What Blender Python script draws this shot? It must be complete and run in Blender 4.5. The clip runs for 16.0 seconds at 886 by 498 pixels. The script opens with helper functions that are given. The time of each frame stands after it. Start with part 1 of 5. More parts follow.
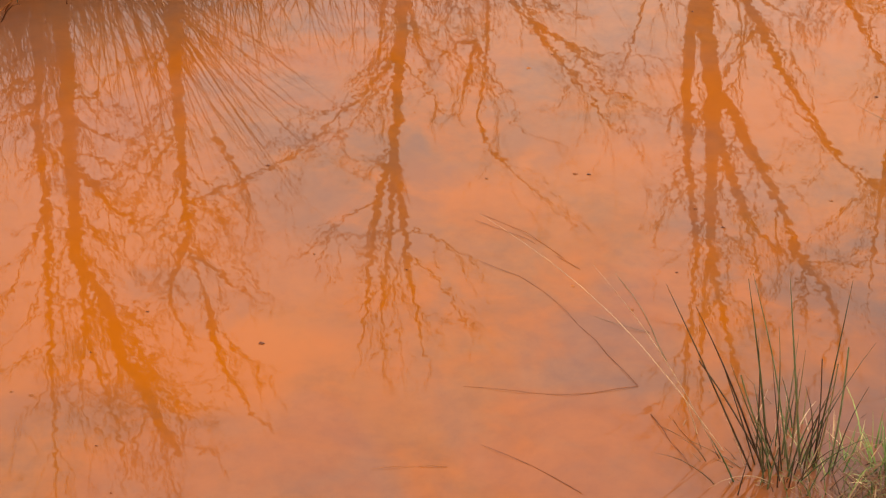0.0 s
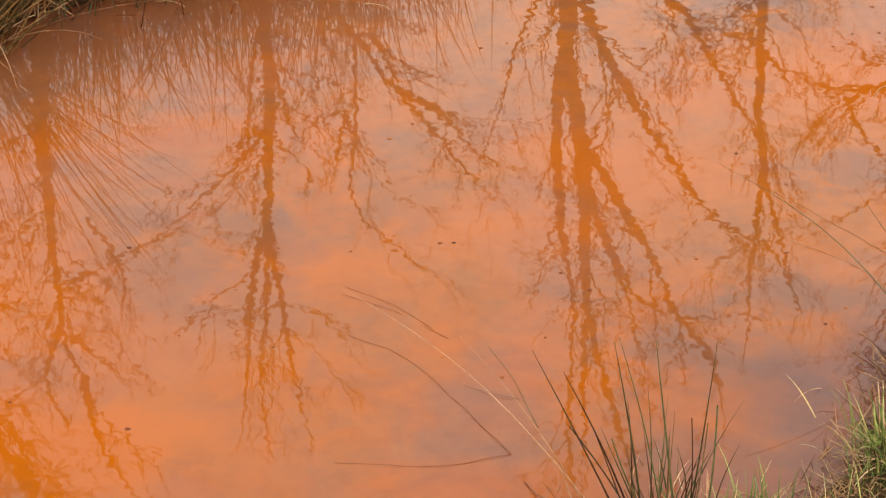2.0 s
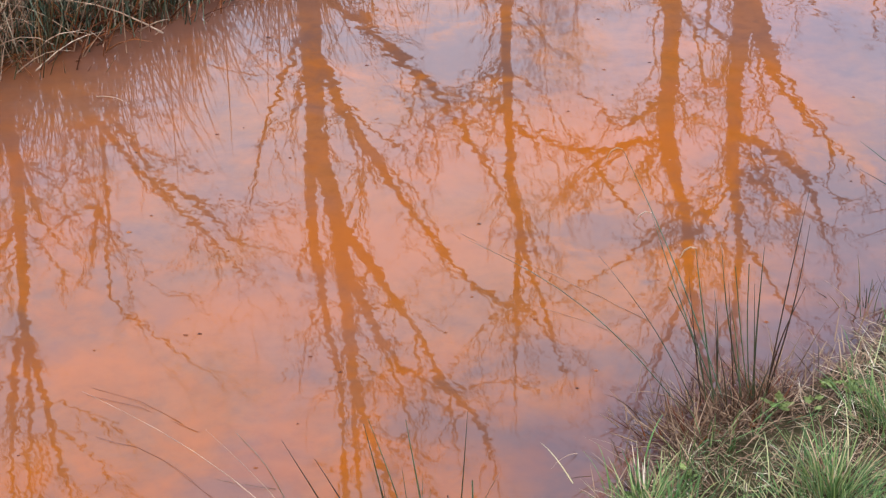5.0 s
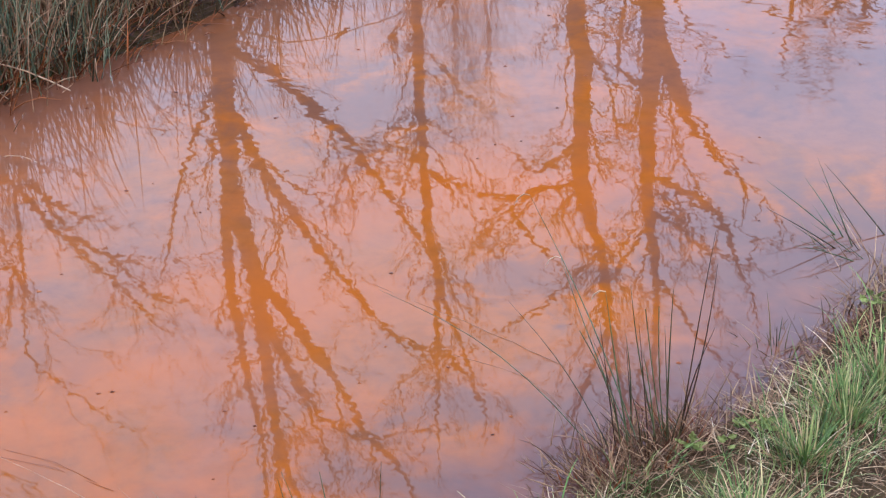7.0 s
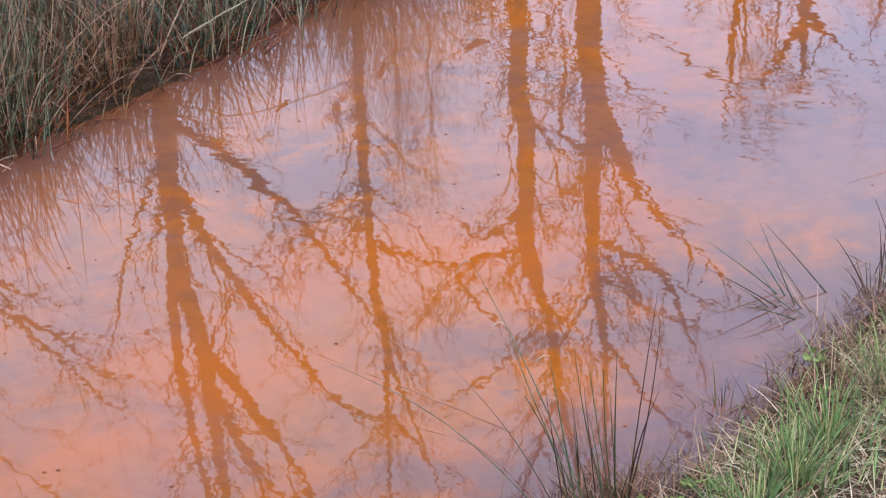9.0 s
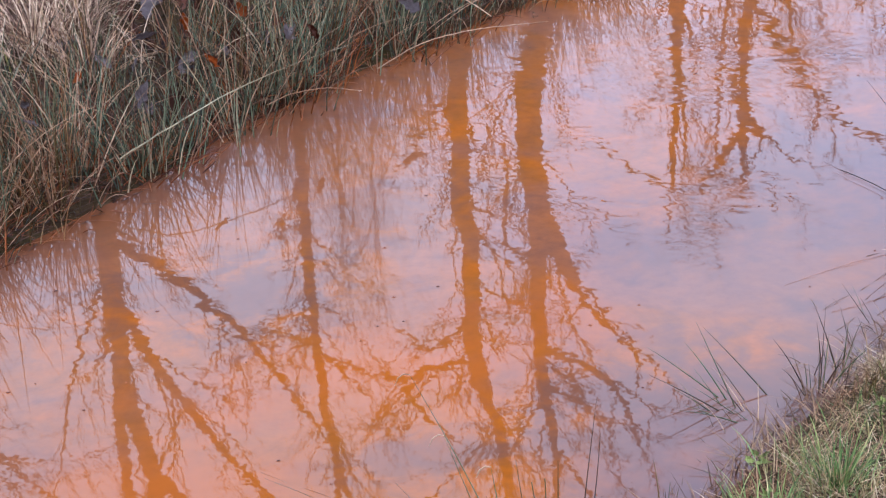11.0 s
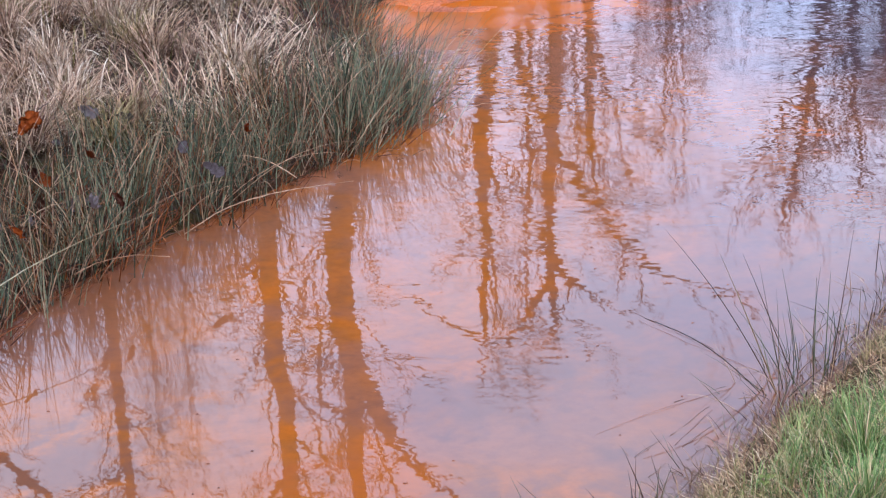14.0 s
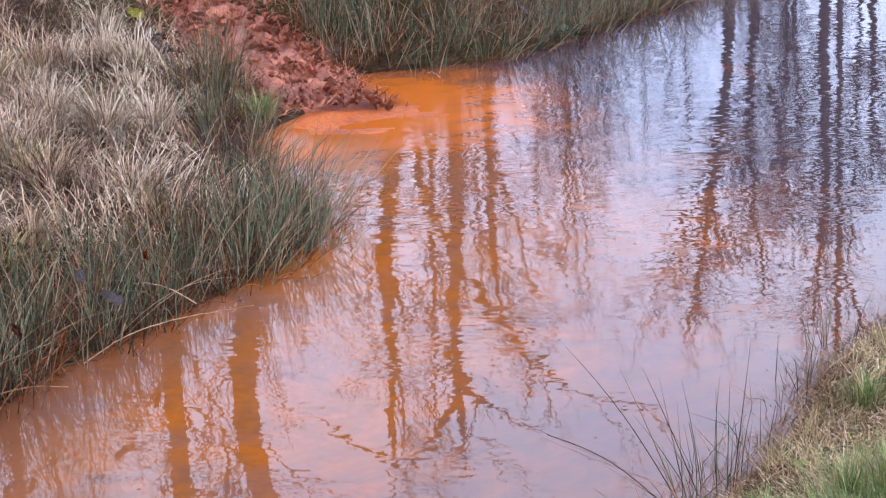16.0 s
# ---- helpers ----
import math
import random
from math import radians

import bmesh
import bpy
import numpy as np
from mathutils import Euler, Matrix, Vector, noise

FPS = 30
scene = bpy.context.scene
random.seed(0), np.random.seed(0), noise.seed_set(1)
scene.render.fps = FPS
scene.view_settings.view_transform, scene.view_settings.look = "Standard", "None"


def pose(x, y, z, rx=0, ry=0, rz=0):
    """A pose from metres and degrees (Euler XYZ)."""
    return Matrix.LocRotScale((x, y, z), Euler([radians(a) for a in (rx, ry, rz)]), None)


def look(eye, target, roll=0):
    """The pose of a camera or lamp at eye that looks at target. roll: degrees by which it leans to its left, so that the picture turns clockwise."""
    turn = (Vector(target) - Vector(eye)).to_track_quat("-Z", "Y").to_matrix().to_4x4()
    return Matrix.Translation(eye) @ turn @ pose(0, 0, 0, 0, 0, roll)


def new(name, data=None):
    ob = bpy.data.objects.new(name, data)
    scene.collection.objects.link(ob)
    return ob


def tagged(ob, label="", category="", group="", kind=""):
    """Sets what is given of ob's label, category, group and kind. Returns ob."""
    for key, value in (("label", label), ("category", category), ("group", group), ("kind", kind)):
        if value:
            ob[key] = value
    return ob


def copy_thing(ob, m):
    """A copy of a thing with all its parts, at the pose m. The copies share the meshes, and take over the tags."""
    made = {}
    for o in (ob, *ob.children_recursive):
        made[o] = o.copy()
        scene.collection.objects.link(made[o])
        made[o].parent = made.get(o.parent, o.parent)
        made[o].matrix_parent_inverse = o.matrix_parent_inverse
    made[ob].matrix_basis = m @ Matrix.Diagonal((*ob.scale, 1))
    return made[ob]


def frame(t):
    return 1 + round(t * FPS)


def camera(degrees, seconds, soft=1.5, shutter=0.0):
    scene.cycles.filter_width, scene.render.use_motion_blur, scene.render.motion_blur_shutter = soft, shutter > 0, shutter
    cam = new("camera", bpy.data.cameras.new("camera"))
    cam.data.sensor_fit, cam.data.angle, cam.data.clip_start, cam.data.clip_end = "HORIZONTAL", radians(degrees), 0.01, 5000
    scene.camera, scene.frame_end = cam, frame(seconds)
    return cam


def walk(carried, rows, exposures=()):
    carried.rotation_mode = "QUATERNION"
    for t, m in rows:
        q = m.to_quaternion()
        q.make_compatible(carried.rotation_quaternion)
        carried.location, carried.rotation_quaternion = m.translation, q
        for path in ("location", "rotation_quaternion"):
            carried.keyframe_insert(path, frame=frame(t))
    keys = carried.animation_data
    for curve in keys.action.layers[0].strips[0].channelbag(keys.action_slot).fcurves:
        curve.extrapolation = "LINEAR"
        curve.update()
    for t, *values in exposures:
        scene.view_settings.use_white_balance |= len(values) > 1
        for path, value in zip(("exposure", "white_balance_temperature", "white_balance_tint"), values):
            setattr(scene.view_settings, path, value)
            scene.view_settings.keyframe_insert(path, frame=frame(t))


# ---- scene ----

# seconds, the eye, turn to the right, tilt, lean (degrees); the camera is held in the hand and swings on the spot
TURNS = [
    (0.0, -0.092, -0.053, 2.117, 0.00, -33.79, 1.74),
    (0.5, -0.088, -0.049, 2.115, 0.78, -33.29, 1.61),
    (1.0, -0.082, -0.044, 2.113, 1.66, -32.77, 1.51),
    (1.5, -0.073, -0.036, 2.111, 2.67, -32.29, 1.44),
    (2.0, -0.065, -0.026, 2.109, 3.85, -31.84, 1.32),
    (2.5, -0.055, -0.016, 2.106, 5.06, -31.41, 1.38),
    (3.0, -0.045, -0.006, 2.103, 6.32, -30.99, 1.39),
    (3.5, -0.037, 0.002, 2.100, 7.61, -30.59, 1.23),
    (4.0, -0.030, 0.008, 2.097, 8.90, -30.24, 1.10),
    (4.5, -0.024, 0.012, 2.095, 10.18, -29.91, 1.07),
    (4.7, -0.022, 0.012, 2.095, 10.63, -29.78, 1.07),
    (6.8, -0.003, 0.006, 2.099, 13.47, -28.39, 0.68),
    (7.0, -0.002, 0.005, 2.099, 13.68, -28.23, 0.64),
    (7.5, -0.001, 0.003, 2.100, 14.21, -27.83, 0.48),
    (8.0, 0.000, 0.000, 2.100, 14.65, -27.40, 0.34),
    (8.2, 0.001, -0.001, 2.100, 14.79, -27.21, 0.31),
    (10.3, 0.018, -0.010, 2.103, 15.98, -24.47, -0.95),
    (10.5, 0.020, -0.011, 2.103, 16.17, -24.13, -0.95),
    (11.0, 0.027, -0.016, 2.105, 16.81, -23.28, -1.08),
    (11.5, 0.035, -0.024, 2.109, 17.71, -22.45, -1.13),
    (12.0, 0.039, -0.031, 2.113, 18.69, -21.75, -1.11),
    (12.5, 0.038, -0.036, 2.118, 19.69, -21.18, -1.11),
    (13.0, 0.034, -0.039, 2.124, 20.67, -20.61, -1.12),
    (13.5, 0.030, -0.041, 2.130, 21.56, -19.96, -1.19),
    (14.0, 0.030, -0.043, 2.134, 22.35, -19.20, -1.32),
    (14.5, 0.034, -0.046, 2.135, 23.04, -18.39, -1.50),
    (15.0, 0.041, -0.049, 2.136, 23.72, -17.56, -1.67),
    (15.5, 0.047, -0.051, 2.135, 24.40, -16.75, -1.90),
    (16.0, 0.052, -0.052, 2.136, 25.10, -16.00, -2.10),
]
cam = camera(23.93, 16.0, soft=1.3)
walk(cam, [(t, pose(x, y, z, 90 + tilt, 0, -turn) @ pose(0, 0, 0, 0, 0, lean)) for t, x, y, z, turn, tilt, lean in TURNS],
     exposures=[(0, -0.11, 9350, 9), (2.4, -0.08, 9300, 9), (3.1, -0.05, 8400, 8), (3.6, -0.06, 7200, 3), (4.2, -0.02, 5950, 0), (4.7, 0.0, 5650, 2), (7, -0.01, 5400, 7), (11.5, -0.01, 5400, 9), (16, -0.01, 5650, 10)])

# ---- sky and light ----
world = bpy.data.worlds.new("overcast_sky")
scene.world = world
world.use_nodes = True
nt = world.node_tree
nt.nodes.clear()
sky = nt.nodes.new("ShaderNodeTexSky")
sky.sky_type, sky.sun_disc, sky.sun_elevation, sky.sun_rotation = "NISHITA", False, radians(38), radians(200)
clear = nt.nodes.new("ShaderNodeBackground")
clear.inputs[1].default_value = 0.12
nt.links.new(sky.outputs[0], clear.inputs[0])
tc = nt.nodes.new("ShaderNodeTexCoord")
cl = nt.nodes.new("ShaderNodeTexNoise")
cl.inputs["Scale"].default_value, cl.inputs["Detail"].default_value = 5.0, 5.0
nt.links.new(tc.outputs["Generated"], cl.inputs["Vector"])
ramp = nt.nodes.new("ShaderNodeValToRGB")
ramp.color_ramp.elements[0].position, ramp.color_ramp.elements[1].position = 0.36, 0.66
ramp.color_ramp.elements[0].color, ramp.color_ramp.elements[1].color = (0.59, 0.645, 0.87, 1), (0.77, 0.79, 0.93, 1)
nt.links.new(cl.outputs["Fac"], ramp.inputs[0])
cloud = nt.nodes.new("ShaderNodeBackground")
cloud.inputs[1].default_value = 3.85
nt.links.new(ramp.outputs[0], cloud.inputs[0])
blend = nt.nodes.new("ShaderNodeMixShader")
blend.inputs[0].default_value = 0.85
nt.links.new(clear.outputs[0], blend.inputs[1])
nt.links.new(cloud.outputs[0], blend.inputs[2])
wout = nt.nodes.new("ShaderNodeOutputWorld")
nt.links.new(blend.outputs[0], wout.inputs[0])
sun_data = bpy.data.lights.new("sun", "SUN")
sun_data.energy, sun_data.angle, sun_data.color = 1.0, radians(20), (1.0, 0.95, 0.88)
sun = new("sun", sun_data)
sun.matrix_world = look((0, 0, 30), (6, 16, 0))


# ---- materials ----
def material(name):
    m = bpy.data.materials.new(name)
    m.use_nodes = True
    t = m.node_tree
    return m, t, t.nodes["Principled BSDF"]


def noise_node(t, scale, detail=4.0, coord="Object", rough=0.55, stretch=None, distortion=0.0, turn=0.0):
    c = t.nodes.new("ShaderNodeTexCoord")
    n = t.nodes.new("ShaderNodeTexNoise")
    n.inputs["Scale"].default_value, n.inputs["Detail"].default_value = scale, detail
    n.inputs["Roughness"].default_value, n.inputs["Distortion"].default_value = rough, distortion
    if stretch:
        mp = t.nodes.new("ShaderNodeMapping")
        mp.inputs["Scale"].default_value = stretch
        if turn:
            rot = t.nodes.new("ShaderNodeMapping")
            rot.inputs["Rotation"].default_value = (0, 0, radians(turn))
            t.links.new(c.outputs[coord], rot.inputs["Vector"])
            t.links.new(rot.outputs[0], mp.inputs["Vector"])
        else:
            t.links.new(c.outputs[coord], mp.inputs["Vector"])
        t.links.new(mp.outputs[0], n.inputs["Vector"])
    else:
        t.links.new(c.outputs[coord], n.inputs["Vector"])
    return n


def ramp_node(t, source, stops):
    r = t.nodes.new("ShaderNodeValToRGB")
    e = r.color_ramp.elements
    while len(e) < len(stops):
        e.new(0.5)
    for el, (pos, col) in zip(e, stops):
        el.position, el.color = pos, (*col, 1)
    t.links.new(source, r.inputs[0])
    return r


def mix_node(t, fac, a, b, mode="MIX"):
    m = t.nodes.new("ShaderNodeMix")
    m.data_type, m.blend_type = "RGBA", mode
    for sock, value in ((m.inputs[0], fac), (m.inputs[6], a), (m.inputs[7], b)):
        if isinstance(value, (float, int)):
            sock.default_value = value
        elif isinstance(value, tuple):
            sock.default_value = (*value, 1)
        else:
            t.links.new(value, sock)
    return m.outputs[2]


def maths(t, op, a, b=0.0, clamp=False):
    m = t.nodes.new("ShaderNodeMath")
    m.operation, m.use_clamp = op, clamp
    for sock, value in ((m.inputs[0], a), (m.inputs[1], b)):
        if isinstance(value, (float, int)):
            sock.default_value = value
        else:
            t.links.new(value, sock)
    return m.outputs[0]


def bump(t, shader, source, strength, distance):
    b = t.nodes.new("ShaderNodeBump")
    b.inputs["Strength"].default_value, b.inputs["Distance"].default_value = strength, distance
    t.links.new(source, b.inputs["Height"])
    t.links.new(b.outputs[0], shader.inputs["Normal"])


def blade_material(name, stops, rough=0.55):
    """Stalks and blades: each one takes its own tone, with streaks along it."""
    m, t, s = material(name)
    g = t.nodes.new("ShaderNodeNewGeometry")
    o = t.nodes.new("ShaderNodeObjectInfo")
    r = ramp_node(t, maths(t, "FRACT", maths(t, "ADD", g.outputs["Random Per Island"], o.outputs["Random"])), stops)
    n = noise_node(t, 30.0, 3.0)
    shade = ramp_node(t, n.outputs["Fac"], [(0.3, (0.6, 0.6, 0.6)), (0.7, (1.15, 1.1, 1.0))])
    col = mix_node(t, 1.0, r.outputs[0], shade.outputs[0], "MULTIPLY")
    # weathered patches: rustier here, bleached there
    w = noise_node(t, 2.6, 4.0, rough=0.6)
    patch = ramp_node(t, w.outputs["Fac"], [(0.36, (0.66, 0.52, 0.42)), (0.47, (1.0, 0.92, 0.84)), (0.62, (1.15, 1.15, 1.12))])
    col = mix_node(t, 1.0, col, patch.outputs[0], "MULTIPLY")
    t.links.new(col, s.inputs["Base Color"])
    s.inputs["Roughness"].default_value = rough
    s.inputs["Specular IOR Level"].default_value = 0.15
    return m


def water_material():
    m, t, s = material("iron_water")
    # clouds of rust silt, drifting in two sizes
    big = noise_node(t, 0.9, 7.0, rough=0.62, distortion=1.2)
    small = noise_node(t, 3.2, 6.0, rough=0.55, distortion=0.8)
    tiny = noise_node(t, 9.0, 5.0, rough=0.6, distortion=0.6)
    cloud = maths(t, "ADD", maths(t, "MULTIPLY", big.outputs["Fac"], 0.55), maths(t, "MULTIPLY", small.outputs["Fac"], 0.45))
    cloud = maths(t, "ADD", cloud, maths(t, "MULTIPLY", maths(t, "SUBTRACT", tiny.outputs["Fac"], 0.5), 0.38))
    silt = ramp_node(t, cloud, [(0.36, (0.182, 0.062, 0.021)), (0.45, (0.202, 0.064, 0.015)), (0.54, (0.222, 0.064, 0.009)), (0.64, (0.250, 0.066, 0.005))])
    # mauve scum drifting between the rust clouds, and fine flocs
    scum = noise_node(t, 1.7, 5.0, rough=0.5, distortion=1.0)
    flocs = noise_node(t, 28.0, 5.0, rough=0.7)
    scummy = t.nodes.new("ShaderNodeMapRange")
    scummy.interpolation_type = "SMOOTHSTEP"
    scummy.inputs["From Min"].default_value, scummy.inputs["From Max"].default_value, scummy.inputs["To Max"].default_value = 0.44, 0.62, 0.7
    t.links.new(scum.outputs["Fac"], scummy.inputs["Value"])
    silty = mix_node(t, scummy.outputs[0], silt.outputs[0], (0.165, 0.064, 0.034))
    curds = noise_node(t, 4.6, 6.0, rough=0.6, distortion=1.6)
    silty = mix_node(t, 1.0, silty, ramp_node(t, curds.outputs["Fac"], [(0.33, (0.82, 0.88, 1.05)), (0.46, (0.96, 0.97, 1.0)), (0.56, (1.04, 1.02, 0.96)), (0.70, (1.14, 1.10, 1.0))]).outputs[0], "MULTIPLY")
    grain = ramp_node(t, flocs.outputs["Fac"], [(0.36, (0.90, 0.90, 0.92)), (0.5, (1.0, 1.0, 1.0)), (0.64, (1.07, 1.06, 1.03))])
    silty = mix_node(t, 1.0, silty, grain.outputs[0], "MULTIPLY")
    # clearer, darker water away from the inflow and along the near shore
    c = t.nodes.new("ShaderNodeTexCoord")
    sep = t.nodes.new("ShaderNodeSeparateXYZ")
    t.links.new(c.outputs["Object"], sep.inputs[0])
    down = maths(t, "ADD", maths(t, "MULTIPLY", sep.outputs[0], 0.8), maths(t, "MULTIPLY", sep.outputs[1], 0.6))
    cross = maths(t, "ADD", maths(t, "MULTIPLY", sep.outputs[0], -0.6), maths(t, "MULTIPLY", sep.outputs[1], 0.8))
    wander = maths(t, "MULTIPLY", maths(t, "SUBTRACT", small.outputs["Fac"], 0.5), 3.6)

    def fading(value, lo, hi):
        f = t.nodes.new("ShaderNodeMapRange")
        f.interpolation_type = "SMOOTHSTEP"
        f.inputs["From Min"].default_value, f.inputs["From Max"].default_value = lo, hi
        t.links.new(value, f.inputs["Value"])
        return f.outputs[0]
    far_end = fading(maths(t, "ADD", maths(t, "SUBTRACT", down, maths(t, "MULTIPLY", cross, 0.9)), maths(t, "MULTIPLY", wander, 0.7)), 3.9, 6.2)
    margin = maths(t, "MULTIPLY", fading(maths(t, "ADD", cross, maths(t, "MULTIPLY", wander, 0.25)), 2.15, 1.7), fading(down, 1.3, 2.4))
    outer = maths(t, "MULTIPLY", fading(maths(t, "ADD", cross, maths(t, "MULTIPLY", wander, 0.4)), 3.2, 1.9), fading(down, 3.4, 5.2))
    clearer = maths(t, "MAXIMUM", far_end, maths(t, "MAXIMUM", maths(t, "MULTIPLY", margin, 0.68), maths(t, "MULTIPLY", outer, 0.6)))
    # richest rust silt upstream; the far bank's shade put into the shallows' colour
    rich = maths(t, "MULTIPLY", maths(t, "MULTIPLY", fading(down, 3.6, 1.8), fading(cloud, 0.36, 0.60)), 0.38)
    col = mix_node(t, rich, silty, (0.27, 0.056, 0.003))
    bank_shade = maths(t, "MULTIPLY", fading(maths(t, "ADD", cross, maths(t, "MULTIPLY", wander, 0.12)), 3.35, 3.75), fading(down, 6.2, 4.4))
    col = mix_node(t, maths(t, "MULTIPLY", bank_shade, 0.62), col, (0.088, 0.038, 0.024))
    col = mix_node(t, clearer, col, (0.052, 0.032, 0.034))

    def blob(px, py, wide, deep, ragged):
        """1 in a cloud round a place, fading outwards, with a ragged edge."""
        ex, ey = maths(t, "DIVIDE", maths(t, "SUBTRACT", sep.outputs[0], px), wide), maths(t, "DIVIDE", maths(t, "SUBTRACT", sep.outputs[1], py), deep)
        off = maths(t, "SQRT", maths(t, "ADD", maths(t, "MULTIPLY", ex, ex), maths(t, "MULTIPLY", ey, ey)))
        return fading(maths(t, "ADD", off, maths(t, "ADD", maths(t, "MULTIPLY", wander, 0.7), maths(t, "MULTIPLY", maths(t, "SUBTRACT", tiny.outputs["Fac"], 0.5), ragged))), 1.35, 0.25)
    # billows of thicker rust
    for px, py, wide, deep, much in ((-0.62, 3.0, 0.5, 0.4, 0.6), (-0.42, 2.78, 0.14, 0.14, 0.7), (-0.1, 3.3, 0.16, 0.09, 0.6), (0.27, 3.45, 0.22, 0.12, 0.6), (0.56, 3.68, 0.28, 0.2, 0.7), (1.12, 4.0, 0.45, 0.3, 0.7), (-0.55, 2.78, 0.3, 0.15, 0.7), (1.14, 4.06, 0.16, 0.08, 0.6), (1.62, 4.21, 0.12, 0.3, 0.4), (4.08, 6.28, 0.07, 0.24, 0.16), (5.95, 8.93, 0.06, 0.2, 0.2)):
        col = mix_node(t, maths(t, "MULTIPLY", blob(px, py, wide, deep, 1.6), much), col, (0.285, 0.067, 0.004))
    # darker patches here and there: clearer water, and mirrored twig crowns put into the colour
    for px, py, wide, deep, much in ((1.07, 3.65, 0.20, 0.13, 0.55), (1.58, 3.79, 0.22, 0.12, 0.6), (2.01, 4.53, 0.30, 0.2, 0.65), (2.58, 4.91, 0.3, 0.2, 0.65), (1.37, 4.93, 0.3, 0.25, 0.5), (1.9, 3.7, 0.6, 0.35, 0.6), (0.75, 4.55, 0.35, 0.25, 0.45),
                                     (0.09, 3.57, 0.17, 0.14, 0.25), (-0.10, 3.46, 0.16, 0.14, 0.15), (-0.32, 3.27, 0.22, 0.22, 0.4), (0.01, 2.94, 0.2, 0.07, 0.2), (-0.54, 2.98, 0.1, 0.08, 0.35), (-0.63, 2.59, 0.16, 0.08, 0.35), (-0.23, 2.9, 0.14, 0.06, 0.15), (0.86, 4.57, 0.25, 0.25, 0.6), (0.56, 2.97, 0.14, 0.1, 0.5), (0.81, 3.18, 0.16, 0.07, 0.5), (0.53, 3.14, 0.16, 0.08, 0.35)):
        col = mix_node(t, maths(t, "MULTIPLY", blob(px, py, wide, deep, 3.0), much), col, (0.100, 0.044, 0.028))
    # fresh rust pouring out of the inlet
    dx, dy = maths(t, "SUBTRACT", sep.outputs[0], 3.85), maths(t, "SUBTRACT", sep.outputs[1], 9.15)
    away = maths(t, "SQRT", maths(t, "ADD", maths(t, "MULTIPLY", dx, dx), maths(t, "MULTIPLY", dy, dy)))
    pour = fading(maths(t, "ADD", away, maths(t, "MULTIPLY", wander, 0.35)), 1.25, 0.45)
    col = mix_node(t, pour, col, (0.40, 0.092, 0.006))
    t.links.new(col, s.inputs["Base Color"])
    s.inputs["IOR"].default_value = 1.333
    # the dull iron film that lies on the water beside the inlet
    film = maths(t, "MAXIMUM", blob(3.32, 8.45, 0.42, 0.55, 1.2), maths(t, "MULTIPLY", pour, 0.25))
    t.links.new(maths(t, "ADD", maths(t, "MULTIPLY", film, 0.25), 0.012), s.inputs["Roughness"])
    t.links.new(maths(t, "SUBTRACT", 0.5, maths(t, "MULTIPLY", film, 0.36)), s.inputs["Specular IOR Level"])
    # ripples: small slopes in two sizes, livelier further out where the breeze reaches
    near_wide, near_fine = noise_node(t, 22.0, 1.0, rough=0.45), noise_node(t, 60.0, 1.0, rough=0.4)
    far_wide, far_fine = noise_node(t, 7.0, 1.0, rough=0.4), noise_node(t, 20.0, 0.0, rough=0.4, stretch=(0.7, 1.6, 1.0), turn=30)
    swell = noise_node(t, 2.2, 1.0)

    def centred(n, k, across=1.0):
        v = t.nodes.new("ShaderNodeVectorMath")
        v.operation = "SUBTRACT"
        t.links.new(n.outputs["Color"], v.inputs[0])
        v.inputs[1].default_value = (0.5, 0.5, 0.5)
        w = t.nodes.new("ShaderNodeVectorMath")
        w.operation = "MULTIPLY"
        t.links.new(v.outputs[0], w.inputs[0])
        w.inputs[1].default_value = (k * across, k, 0)
        return w.outputs[0]
    def plus(a, b):
        v = t.nodes.new("ShaderNodeVectorMath")
        v.operation = "ADD"
        t.links.new(a, v.inputs[0])
        t.links.new(b, v.inputs[1]) if not isinstance(b, tuple) else None
        if isinstance(b, tuple):
            v.inputs[1].default_value = b
        return v.outputs[0]
    breeze = fading(sep.outputs[1], 3.2, 8.8)

    def scaled(v, k):
        sc = t.nodes.new("ShaderNodeVectorMath")
        sc.operation = "SCALE"
        t.links.new(v, sc.inputs[0])
        t.links.new(k, sc.inputs["Scale"])
        return sc.outputs[0]
    calm = maths(t, "SUBTRACT", 1.0, breeze)
    near = scaled(plus(centred(near_wide, 0.0042), centred(near_fine, 0.0058)), calm)
    far = scaled(plus(centred(far_wide, 0.024, 0.8), centred(far_fine, 0.020, 0.7)), breeze)
    # cat's-paws: patches of short wavelets
    paw = noise_node(t, 1.3, 3.0, rough=0.5, distortion=0.6)
    gust = maths(t, "MULTIPLY", fading(paw.outputs["Fac"], 0.43, 0.60), fading(sep.outputs[1], 2.9, 7.4))
    gust = maths(t, "MAXIMUM", gust, maths(t, "MULTIPLY", fading(sep.outputs[1], 6.0, 9.0), 0.5))
    gust = maths(t, "MULTIPLY", gust, maths(t, "ADD", maths(t, "MULTIPLY", fading(sep.outputs[1], 12.0, 7.5), 0.75), 0.25))
    gust = maths(t, "MAXIMUM", gust, maths(t, "MULTIPLY", maths(t, "MAXIMUM", blob(2.2, 4.72, 0.42, 0.3, 2.0), blob(2.20, 4.44, 0.5, 0.35, 2.0)), 0.7))
    wavelet = noise_node(t, 26.0, 0.0, rough=0.5, stretch=(0.5, 1.6, 1.0), turn=28)
    slope = plus(plus(plus(near, far), centred(swell, 0.004)), scaled(centred(wavelet, 0.042, 0.5), gust))
    nrm = t.nodes.new("ShaderNodeVectorMath")
    nrm.operation = "NORMALIZE"
    t.links.new(plus(slope, (0.0, 0.0, 1.0)), nrm.inputs[0])
